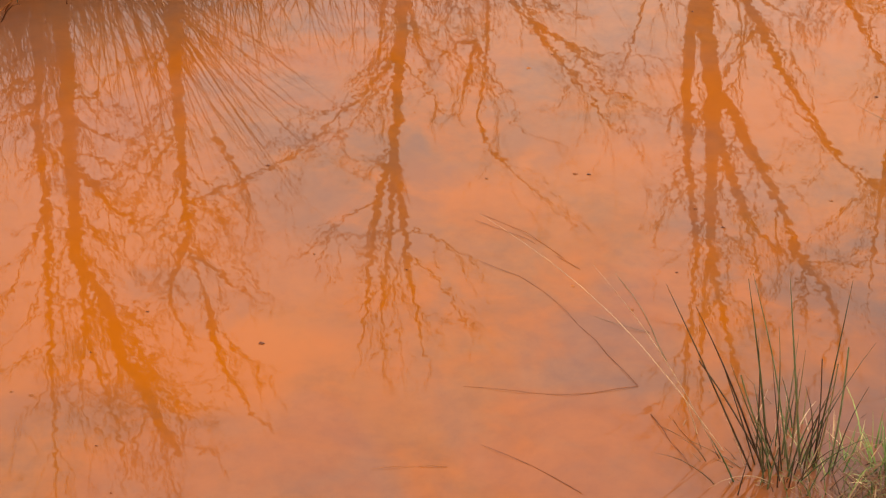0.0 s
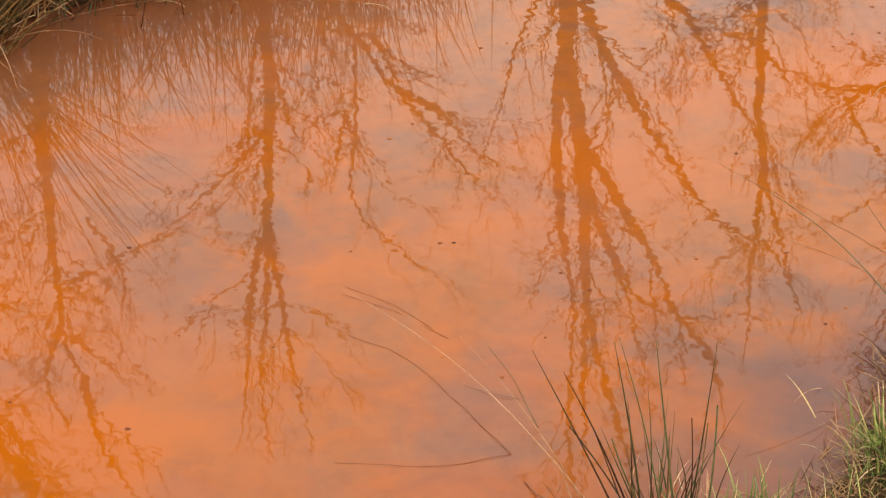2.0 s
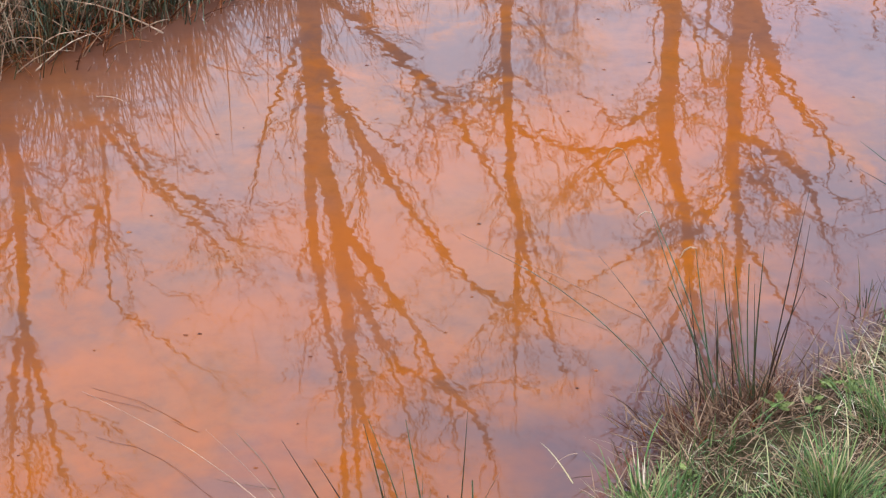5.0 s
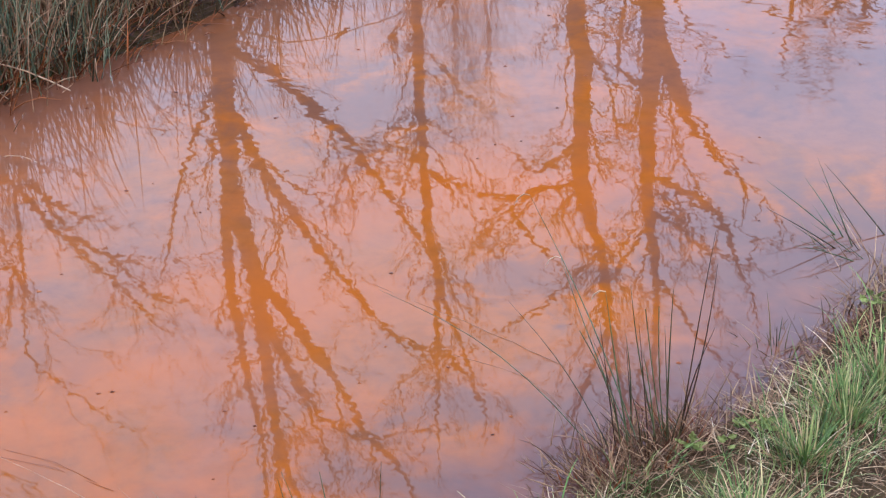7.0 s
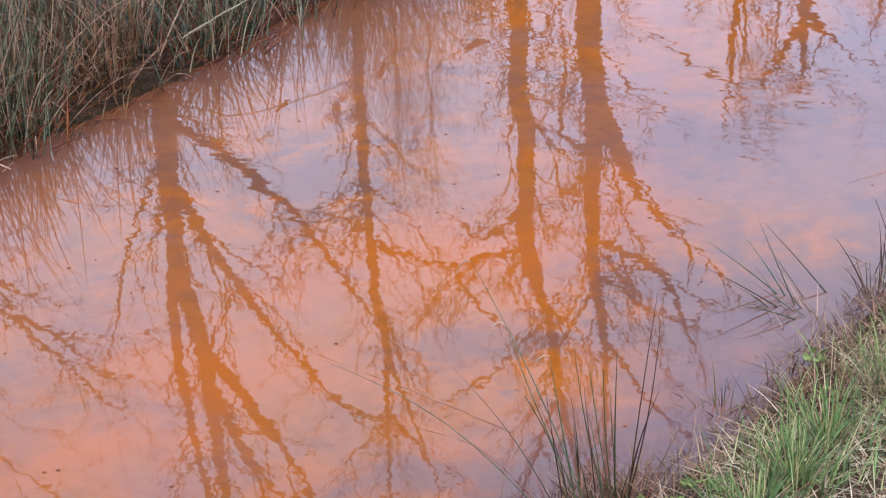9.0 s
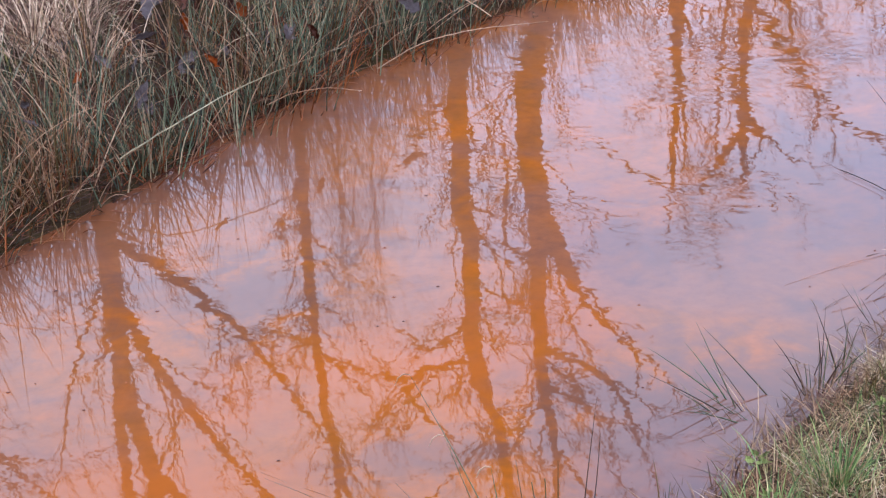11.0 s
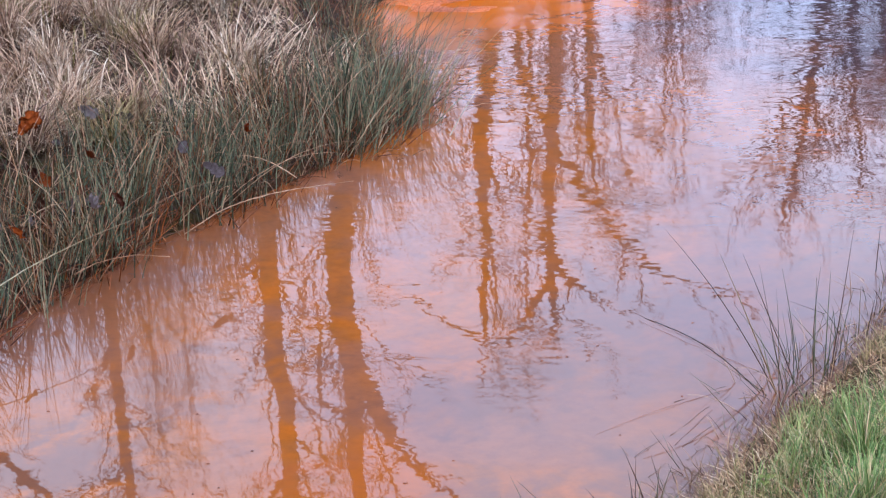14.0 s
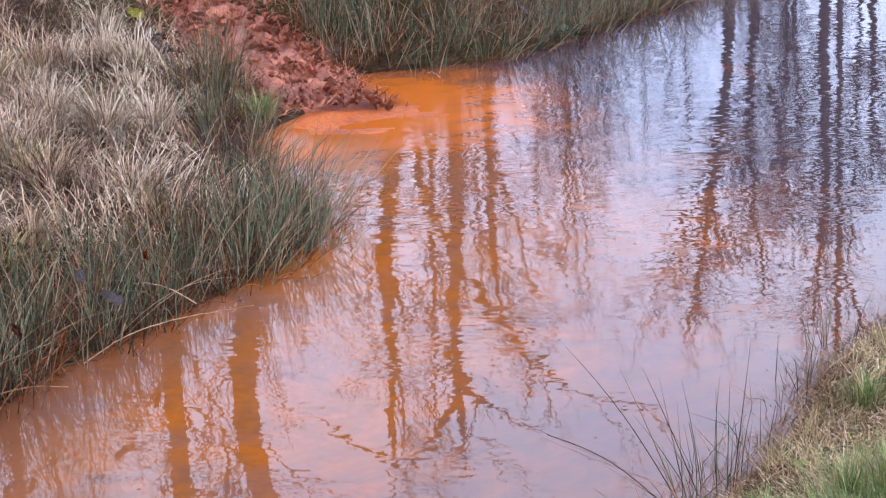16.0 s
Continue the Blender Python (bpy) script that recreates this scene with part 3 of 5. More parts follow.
tree(-0.39, 13.49, 0.5,
     [(0.060, [(-0.07, 4.09), (-0.06, 4.8), (-0.08, 5.5), (-0.11, 6.24)]), (0.032, [(-0.15, 6.18), (-0.22, 6.64), (-0.27, 7.27), (-0.35, 7.93)]), (0.034, [(-0.08, 6.19), (-0.01, 6.65), (0.06, 7.23), (0.15, 7.83)]), (0.026, [(-0.1, 6.24), (-0.11, 6.85), (-0.17, 7.49), (-0.15, 8.11)])],
     [(0.026, [(-0.04, 4.62), (0.08, 5.22), (0.21, 5.43)]), (0.019, [(-0.11, 5.26), (-0.24, 5.45), (-0.52, 5.83), (-0.87, 6.22), (-1.14, 6.45)]), (0.020, [(-0.11, 4.44), (-0.2, 4.93), (-0.22, 5.35), (-0.3, 5.57)]), (0.032, [(0.07, 3.83), (0.46, 4.32), (0.88, 4.93), (1.21, 5.33), (1.54, 5.74)]), (0.025, [(0.88, 4.93), (1.25, 5.19), (1.46, 5.44), (1.71, 5.51)]), (0.016, [(0.57, 4.55), (0.57, 5.19), (0.55, 5.86), (0.85, 6.23), (1.32, 6.68)])],
     12, 'slim bare tree with a drooping limb behind the pond', 0.9)
tree(0.01, 15.50, 0.5,
     [(0.037, [(-0.07, 5.01), (-0, 5.61), (0.12, 6.19)])],
     [(0.024, [(0.12, 6.19), (-0.07, 6.25), (-0.31, 6.44)]), (0.021, [(0.12, 6.19), (0.05, 6.57), (0.02, 6.77)]), (0.021, [(0.12, 6.19), (0.16, 6.41), (0.41, 6.68)]), (0.026, [(-0.03, 5.41), (0.34, 5.51), (0.58, 5.93), (0.77, 5.87)]), (0.023, [(-0.03, 5.31), (0.2, 5.26), (0.49, 5.61), (0.96, 5.87)])],
     26, 'thin bare sapling behind the pond', 0.9)
tree(-2.55, 12.24, 0.5,
     [(0.064, [(-0.1, 3.89), (-0.11, 4.64), (-0.13, 5.52), (-0.14, 6.23), (0.04, 6.69), (0.12, 7.21), (0.28, 7.54), (0.47, 8.11)]), (0.066, [(-0.16, 3.41), (-0.22, 3.88), (-0.28, 4.62), (-0.34, 5.19)])],
     [(0.029, [(-0.33, 5.14), (-0.33, 6.06), (-0.38, 6.94), (-0.42, 7.78), (-0.45, 8.38)]), (0.024, [(-0.13, 5.52), (0.17, 5.97), (0.48, 6.19)]), (0.024, [(-0.13, 6.37), (-0.1, 7.08), (0.03, 7.62), (0.1, 8.23)]), (0.019, [(-0.3, 4.97), (-0.46, 5.09), (-0.65, 5.12)]), (0.017, [(-0.09, 4.99), (0.06, 4.98), (0.2, 4.83)])],
     13, 'bare twin-stemmed tree behind the pond', 1.6)
tree(-1.89, 12.86, 0.5,
     [(0.070, [(-0.1, 4.17), (-0.12, 4.87), (-0.11, 5.65), (-0.11, 6.53), (0.02, 7.05)])],
     [(0.030, [(-0.11, 6.53), (-0.26, 6.98), (-0.15, 7.41)]), (0.030, [(0.02, 7.05), (0.07, 7.48), (0.31, 8.1)]), (0.017, [(-0.09, 6.18), (0.28, 5.98), (0.7, 5.78), (0.99, 5.61)]), (0.021, [(-0.07, 6.63), (0.17, 6.85), (0.38, 7.02)]), (0.016, [(0.13, 5.61), (0.33, 5.96), (0.36, 6.3), (0.31, 6.6)])],
     14, 'slim bare tree behind the pond', 1.1)
tree(3.33, 14.62, 0.5,
     [(0.057, [(0, 3.88), (0.02, 4.49), (0.05, 5.23), (0.13, 5.89), (0.22, 6.42)]), (0.032, [(0.18, 6.26), (0.17, 7.13), (0.2, 7.93)])],
     [(0.026, [(0.21, 6.37), (0.45, 7.13), (0.6, 7.58)]), (0.023, [(0.05, 5.13), (-0.21, 5.08), (-0.43, 5.01)]), (0.018, [(0.04, 4.93), (-0.16, 4.81), (-0.08, 4.71)]), (0.023, [(0.1, 5.23), (0.24, 5.38), (0.29, 5.46)]), (0.020, [(0.14, 6.96), (-0.22, 6.66), (-0.49, 6.36), (-0.76, 6.02)]), (0.024, [(0.16, 6.88), (0.4, 7.16), (0.59, 7.55)])],
     15, 'slim bare tree behind the pond', 1.0)
tree(3.91, 12.40, 0.5,
     [(0.086, [(-0.01, 2.74), (0.04, 3.47), (0.07, 4.01), (0.1, 4.53)]), (0.047, [(0.11, 4.49), (0.23, 4.84), (0.3, 5.2), (0.36, 5.57)]), (0.046, [(0.07, 3.66), (0.12, 4.35), (0.23, 4.88), (0.31, 5.52)])],
     [(0.035, [(0.09, 4.36), (-0.26, 4.46), (-0.49, 4.54), (-0.81, 4.46)]), (0.021, [(0.06, 4.01), (-0.23, 4.24), (-0.35, 4.11), (-0.51, 3.99)]), (0.020, [(-0.41, 4.55), (-0.21, 4.81), (-0, 4.98)]), (0.022, [(0.36, 5.57), (0.5, 6.3), (0.45, 7.4)]), (0.018, [(0.31, 5.52), (0.1, 6.2), (-0.2, 7.2)]), (0.014, [(0.23, 4.88), (-0.2, 5.4), (-0.7, 5.7)])],
     16, 'bare tree with spreading low limbs behind the pond', 1.3)
tree(4.40, 12.23, 0.5,
     [(0.117, [(0.03, 1.64), (-0.03, 2.13), (-0.07, 2.52), (-0.03, 3.04), (0.03, 3.49)]), (0.061, [(0.01, 3.45), (-0.01, 3.96), (0.04, 4.61), (0.13, 5.05), (0.15, 5.61)])],
     [(0.076, [(0.01, 3.24), (0.18, 3.58), (0.28, 3.74)]), (0.023, [(-0.01, 3.58), (-0.22, 3.45), (-0.2, 3.04), (-0.23, 2.72)]), (0.043, [(-0.01, 4.26), (0.19, 4.29), (0.39, 4.39), (0.6, 4.6), (0.7, 4.9)]), (0.028, [(0.05, 4.54), (0.25, 4.66), (0.42, 4.83), (0.62, 4.88)]), (0.056, [(-0.04, 2.88), (0.14, 3.56), (0.32, 3.92), (0.57, 4.2)]), (0.02, [(0.15, 5.61), (0.2, 6.4), (0.4, 7.3)]), (0.016, [(0.1, 5.0), (0.5, 5.5), (1.0, 5.9)]), (0.014, [(0.04, 4.61), (-0.3, 5.3), (-0.5, 6.0)])],
     17, 'stout bare tree with a swollen fork behind the pond', 1.1)
tree(6.40, 14.66, 0.5,
     [(0.080, [(0.13, 1.46), (0.1, 1.78), (0.05, 2.3), (0.02, 2.74), (0.05, 3.41), (-0.0, 4.04)])],
     [(0.025, [(0.03, 2.6), (0.15, 2.9), (0.18, 3.3)]), (0.02, [(0.05, 3.4), (0.12, 3.7), (0.1, 4.2)]), (0.026, [(0.0, 3.8), (0.03, 4.2), (0.0, 4.6)])],
     18, 'slim bare tree behind the pond', 0.7)
tree(7.33, 15.34, 0.5,
     [(0.066, [(0.07, 1.1), (0.07, 2.05), (0.06, 2.44), (0.02, 3.34), (0.04, 4.06), (0.07, 4.79)])],
     [(0.050, [(0.06, 1.48), (-0.25, 1.95), (-0.2, 2.3), (-0.06, 2.6), (0.06, 2.9), (0.26, 3.2), (0.57, 3.6), (0.77, 3.88), (1.02, 4.16), (1.5, 4.29)]), (0.040, [(0.05, 4.05), (-0.06, 3.64), (-0.24, 3.28)]), (0.039, [(0.04, 4.02), (-0.35, 4.63), (-0.83, 4.49), (-1.16, 4.26)]), (0.022, [(0.57, 3.6), (0.66, 3.85), (0.61, 4.1)]), (0.050, [(0.05, 3.95), (0.21, 4.12), (0.33, 4.22)]), (0.02, [(0.33, 3.3), (0.62, 3.42), (0.8, 3.4)])],
     19, 'bare tree with a long bowed limb behind the pond', 0.6)
tree(8.57, 16.96, 0.5,
     [(0.064, [(-0.03, 1.4), (-0.03, 2.56), (-0.03, 3.1), (-0.01, 3.54), (0.02, 3.99)])],
     [(0.026, [(-0.01, 2.56), (0.23, 3.12), (0.28, 3.56)])],
     20, 'slender bare tree behind the pond', 1.2)
tree(10.97, 16.72, 0.5,
     [(0.058, [(0.07, 0.85), (0.03, 1.72), (-0.01, 2.28), (-0.11, 2.84), (-0.17, 3.53), (-0.29, 4.12), (-0.37, 4.59)])],
     [(0.036, [(-0.13, 3.07), (-0.39, 3.36), (-0.67, 3.71)]), (0.028, [(-0.02, 2.39), (0.16, 2.84), (0.32, 3.3)]), (0.028, [(-0.17, 3.42), (-0.51, 3.82), (-0.73, 4.24)])],
     21, 'leaning bare tree behind the pond', 1.6)
tree(13.38, 19.92, 0.5,
     [(0.050, [(0.07, 1.45), (0.01, 3.49), (0.08, 3.94), (0.06, 4.4), (0.16, 4.87), (0.2, 5.6)])],
     [(0.033, [(0.19, 2.86), (0.33, 3.12), (0.43, 3.94), (0.55, 4.63)]), (0.02, [(0.08, 3.94), (-0.22, 4.44), (-0.32, 5.14)])],
     22, 'thin bare tree behind the pond', 2.2)
tree(12.28, 17.04, 0.5,
     [(0.062, [(0.07, 1.01), (0.07, 2.04), (0.09, 2.79), (0.11, 3.39), (0.03, 4.29), (0, 4.79)])],
     [(0.029, [(0.09, 2.5), (0.31, 2.79), (0.49, 3.26)]), (0.026, [(0.03, 2.04), (-0.15, 2.55), (-0.29, 2.86), (-0.34, 3.26)]), (0.022, [(0.08, 2.78), (-0.04, 3.18), (0.0, 3.5)]), (0.026, [(0.09, 2.97), (-0.13, 3.27), (-0.3, 3.69)])],
     23, 'tall thin bare tree behind the pond', 2.0)
tree(13.85, 18.36, 0.5,
     [(0.046, [(0.07, 1.32), (0.09, 2.62), (0.09, 3.77)])],
     [(0.032, [(0.08, 2.43), (0.32, 3.06), (0.46, 3.57)])],
     24, 'thin bare tree behind the pond', 2.2)

# ---- the wood further back ----
def back_tree(seed, height):
    """A smaller tree of the wood behind, with a broad crown of twigs."""
    rng = np.random.default_rng(seed)
    lean = rng.normal(0, 0.25)
    knees = [(0, 1.0), (lean * 0.3, height * 0.35), (lean * 0.6, height * 0.65), (lean, height)]
    limbs = []
    for i in range(7):
        z = height * rng.uniform(0.25, 0.75)
        out = rng.choice((-1, 1)) * rng.uniform(0.5, 1.3)
        limbs.append((0.02, [(lean * 0.6 * z / height, z), (out * 0.5, z + 0.35), (out, z + rng.uniform(0.7, 1.6))]))
    return tree(0.0, 20.0, 0.5, [(0.026, knees)], limbs, seed, "twiggy bare tree in the wood behind the pond", 1.6, "trees of the wood", 1)


rng = np.random.default_rng(77)
wood = [back_tree(81, 6.5), back_tree(82, 8.0), back_tree(83, 5.0)]
for i in range(18):
    a, d = radians(-14 + 60 * (i + rng.uniform(0, 1)) / 18), rng.uniform(19, 32)
    if radians(27.5) < a < radians(34):
        a += radians(8)
    place = pose(d * math.sin(a), d * math.cos(a), 0.5, 0, 0, rng.uniform(0, 360))
    if i < 3:
        wood[i].matrix_basis = place
    else:
        copy_thing(wood[int(rng.integers(0, 3))], place @ Matrix.Scale(rng.uniform(0.8, 1.2), 4))


def sapling(seed, height, spread, twigs, thick=1.0):
    """Many thin stems from one stool, brushy to the top."""
    r = np.random.default_rng(seed)
    stems = []
    for _ in range(6):
        out, bow, top = r.normal(0, spread), r.normal(0, 0.15), height * r.uniform(0.6, 1.0)
        stems.append((r.uniform(0.010, 0.018) * thick, [(out * 0.1, 0.9), (out * 0.3 + bow * 0.5, top * 0.4), (out * 0.6 + bow, top * 0.7), (out, top)]))
    return tree(0.0, 18.0, 0.5, stems, [], seed, "brushy bare sapling with many thin stems behind the pond", twigs, "saplings behind the pond", 1)


rng = np.random.default_rng(78)
brush = [sapling(91, 4.2, 0.9, 3.0), sapling(92, 6.0, 0.8, 2.0), sapling(93, 5.6, 0.55, 4.0, 0.5)]
SAPLINGS = [(12.5, 19, 1), (14.7, 16.5, 2), (15.6, 17.0, 2), (22.3, 20, 1), (26.6, 20, 0), (27.7, 22, 0), (28.7, 21, 0), (29.4, 25, 0), (33.6, 24, 0), (26, 27, 0), (30.2, 24.5, 0), (32.5, 26, 0),
            (35, 24, 0), (38, 27, 0), (41, 25, 0)]
for i, (a, d, k) in enumerate(SAPLINGS):
    place = pose(d * math.sin(radians(a)), d * math.cos(radians(a)), 0.45, 0, 0, rng.uniform(0, 360)) @ Matrix.Scale(rng.uniform(0.85, 1.15), 4)
    if brush[k].location.length < 18.3 and brush[k].location.x == 0:
        brush[k].matrix_basis = place
    else:
        copy_thing(brush[k], place)

# ---- far rushes along the shore ----
rng = np.random.default_rng(5)


def rush_tuft(seed, n=120, tall=(0.10, 0.44), lean=(0.0, 0.42), dry=0.55, mat=None):
    r = np.random.default_rng(seed)
    root = new("rush_tuft")

    def ring(k, spread):
        a = r.uniform(0, 2 * math.pi, k)
        d = np.abs(r.normal(0, spread, k))
        return np.stack([np.sin(a) * d, np.cos(a) * d, 0 * a - 0.02], 1), a + r.normal(0, 0.9, k)
    b, a = ring(n, 0.075)
    part(tagged(stalks("green_foliage", r, b, mat or RUSH, tall, lean, (0.0, 0.6), (0.0012, 0.0025), a, 5, 3, 1.7), kind="stuff"), root)
    b, a = ring(int(n * dry), 0.08)
    part(tagged(stalks("straw_foliage", r, b, RUSH_DRY, (0.10, tall[1]), (0.05, 0.9), (0.1, 1.2), (0.0011, 0.0023), a, 5, 3, 1.6), kind="stuff"), root, "bleached dead stems")
    b, a = ring(int(n * 0.9), 0.085)
    part(tagged(stalks("rusty_thatch", r, b, RUSTY, (0.03, 0.20), (0.2, 1.2), (0.0, 0.9), (0.0012, 0.0024), a, 3, 3), kind="stuff"), root, "rust-stained dead stubs")
    b, a = ring(2, 0.05)
    part(tagged(stalks("arching_foliage", r, b, RUSH_DRY, (0.40, 0.62), (0.3, 0.9), (0.5, 1.2), (0.0009, 0.0016), a, 9, 3), kind="stuff"), root, "long arching pale stems")
    return root


def along(line, s):
    p = np.array(line, float)
    seg = np.hypot(*np.diff(p, axis=0).T)
    c = np.concatenate([[0], np.cumsum(seg)])
    return np.interp(s, c, p[:, 0]), np.interp(s, c, p[:, 1]), c[-1]


protos = [rush_tuft(100, 38, dry=0.32), rush_tuft(101, 44, dry=0.28), rush_tuft(102, 26, dry=0.8, mat=RUSH_OLIVE), rush_tuft(103, 42, tall=(0.08, 0.36), dry=0.3), rush_tuft(104, 26, dry=0.5), rush_tuft(105, 26, tall=(0.08, 0.3), dry=0.55, mat=RUSH_OLIVE)]
used = set()
for line, rows in ((FAR_SHORE[1:15], (0.06, 0.14, 0.25, 0.38, 0.54)), (FAR_SHORE[20:26], (0.05, 0.22, 0.42, 0.7))):
    total = along(line, 0)[2]
    heading = 0.0
    for off in rows:
        s = 0.0
        while s < total - 0.1:
            x, y, _ = along(line, s)
            x2, y2, _ = along(line, s + 0.1)
            heading = math.atan2(y2 - y, x2 - x)
            d = off + rng.normal(0, 0.05)
            x, y = x - math.sin(heading) * d, y + math.cos(heading) * d
            if not valley(np.array([x]), np.array([y]))[0] or not open_ground(x, y):
                s += 0.2
                continue
            size = rng.uniform(0.7, 1.15) * (1.0 if x < 4.8 else 0.8)
            k = int(rng.choice((0, 1, 3, 0, 1, 3, 2))) if 0.65 < x < 1.8 else int(rng.choice((0, 1, 3, 4, 0, 1, 2))) if x > 0.95 and off < 0.4 or rng.uniform() < 0.25 else int(rng.choice((2, 4, 0, 5))) if x < 3.3 else int(rng.choice((0, 1, 3, 3, 2)))
            place = pose(x, y, floor_z(x, y), rng.normal(0, 5), rng.normal(0, 5), rng.uniform(0, 360)) @ Matrix.Scale(size, 4)
            ob = protos[k] if k not in used else copy_thing(protos[k], Matrix())
            used.add(k)
            ob.matrix_basis = place
            tagged(ob, "tuft of green rushes with rusty dead stems on the bank", "rushes", "rushes along the far bank")
            s += rng.uniform(0.13, 0.24) * (1 if off < 0.3 else 1.6) * (0.5 if x < 0.3 else 1.0)

for x, y, size in ((2.98, 7.25, 0.9), (3.03, 7.6, 0.75), (3.02, 8.0, 0.7), (3.1, 8.4, 0.65), (3.28, 8.85, 0.55), (2.85, 7.5, 0.8), (2.85, 8.1, 0.7), (3.29, 9.43, 0.85), (3.22, 9.30, 0.6), (3.36, 9.62, 0.7), (3.30, 9.12, 0.5), (3.15, 9.05, 0.6), (3.42, 9.10, 0.4), (3.43, 9.28, 0.45), (3.38, 8.98, 0.4), (3.50, 9.16, 0.3), (3.47, 9.45, 0.45), (3.23, 9.12, 0.7), (3.40, 9.55, 0.9), (3.34, 9.68, 0.95), (3.42, 9.85, 0.9), (3.36, 9.50, 1.0), (2.99, 8.60, 0.8), (3.06, 8.85, 0.75), (3.12, 9.24, 0.8), (3.02, 9.45, 0.7), (3.20, 9.62, 0.7), (3.42, 9.74, 1.15), (3.44, 9.80, 1.2), (3.40, 9.70, 1.1), (3.45, 9.70, 1.0)):
    ob = copy_thing(protos[int(rng.choice((0, 2, 3, 4, 2)))], Matrix())
    ob.matrix_basis = pose(x, y, floor_z(x, y), rng.normal(0, 5), rng.normal(8, 5), rng.uniform(0, 360)) @ Matrix.Scale(size, 4)
    tagged(ob, "tuft of green rushes beside the rust mud inlet", "rushes", "rushes along the far bank")

for x, y, size in ((4.22, 10.20, 0.7), (4.28, 10.34, 0.9), (4.24, 10.48, 0.8), (4.36, 10.46, 1.0), (4.32, 10.62, 0.9), (4.46, 10.58, 1.0), (4.34, 10.78, 0.9), (4.48, 10.76, 1.1), (4.60, 10.66, 1.0), (4.40, 10.96, 1.0), (4.56, 10.94, 1.1), (4.72, 10.84, 1.1), (4.42, 11.16, 1.0), (4.62, 11.14, 1.1), (4.80, 11.04, 1.1), (4.34, 10.24, 0.8), (4.50, 10.32, 0.9), (4.64, 10.44, 0.9)):
    ob = copy_thing(protos[int(rng.choice((0, 1, 3, 2)))], Matrix())
    ob.matrix_basis = pose(x, y, floor_z(x, y), rng.normal(0, 5), rng.normal(0, 5), rng.uniform(0, 360)) @ Matrix.Scale(size, 4)
    tagged(ob, "tuft of dark green rushes on the slope above the mud", "rushes", "rushes along the far bank")

# ---- near rush clumps ----
def clump(x, y, seed, n, tall, label, lean=(0.02, 0.45), spread=0.06, facing=None, straw=0.2, stubs=1.0, mat=None, radius=(0.0011, 0.0019), told=(), bent=()):
    """told: stems one by one, as foot (x, y) and the way to the tip; bent: which of them have a bleached, broken tip."""
    r = np.random.default_rng(seed)
    root = new("rush_clump")
    root.location = (x, y, max(floor_z(x, y), -0.03))

    def ring(k, s):
        a = r.uniform(0, 2 * math.pi, k)
        d = np.abs(r.normal(0, s, k))
        return np.stack([np.sin(a) * d, np.cos(a) * d, 0 * a], 1), (a if facing is None else facing) + r.normal(0, 0.8 if facing is None else 0.4, k)
    b, a = ring(n, spread)
    for i in range(n):
        v, f = stalk_arrays(r, b[i:i + 1], a[i:i + 1], r.uniform(*lean, 1), tall[0] + (tall[1] - tall[0]) * r.uniform(0, 1, 1) ** 1.3, r.uniform(0, 0.4, 1), r.uniform(*radius, 1), 6, 5)
        part(mesh_object("stem", v, f, mat or RUSH_NEAR), root)
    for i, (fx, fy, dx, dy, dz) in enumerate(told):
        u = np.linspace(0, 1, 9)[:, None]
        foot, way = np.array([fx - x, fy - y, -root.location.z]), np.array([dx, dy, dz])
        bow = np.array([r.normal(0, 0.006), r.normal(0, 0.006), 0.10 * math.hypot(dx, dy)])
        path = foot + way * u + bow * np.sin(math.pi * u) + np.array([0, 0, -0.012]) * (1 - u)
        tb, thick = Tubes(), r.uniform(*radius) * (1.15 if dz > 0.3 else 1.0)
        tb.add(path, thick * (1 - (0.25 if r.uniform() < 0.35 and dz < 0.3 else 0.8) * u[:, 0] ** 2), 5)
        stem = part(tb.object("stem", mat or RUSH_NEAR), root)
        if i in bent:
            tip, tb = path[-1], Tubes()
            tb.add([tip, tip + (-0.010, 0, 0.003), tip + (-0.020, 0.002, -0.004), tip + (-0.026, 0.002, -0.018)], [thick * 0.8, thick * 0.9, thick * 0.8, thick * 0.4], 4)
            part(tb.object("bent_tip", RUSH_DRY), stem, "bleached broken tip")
    k = max(4, int((n + len(told)) * straw))
    b, a = ring(k, spread)
    part(tagged(stalks("straw_foliage", r, b, RUSH_DRY, (0.08, max(0.12, tall[1] * 0.8)), (0.3, 1.1), (0.2, 1.4), (0.0008, 0.0015), a, 7, 4), kind="stuff"), root, "bent bleached stems")
    b, a = ring(max(20, int(70 * stubs)), spread * 1.2)
    part(tagged(stalks("dead_thatch", r, b, THATCH, (0.025, 0.085), (0.6, 1.45), (0.0, 0.5), (0.0008, 0.0016), a, 4, 4), kind="stuff"), root, "matted brown dead stems")
    return tagged(root, label, "rushes", "rushes along the near bank")


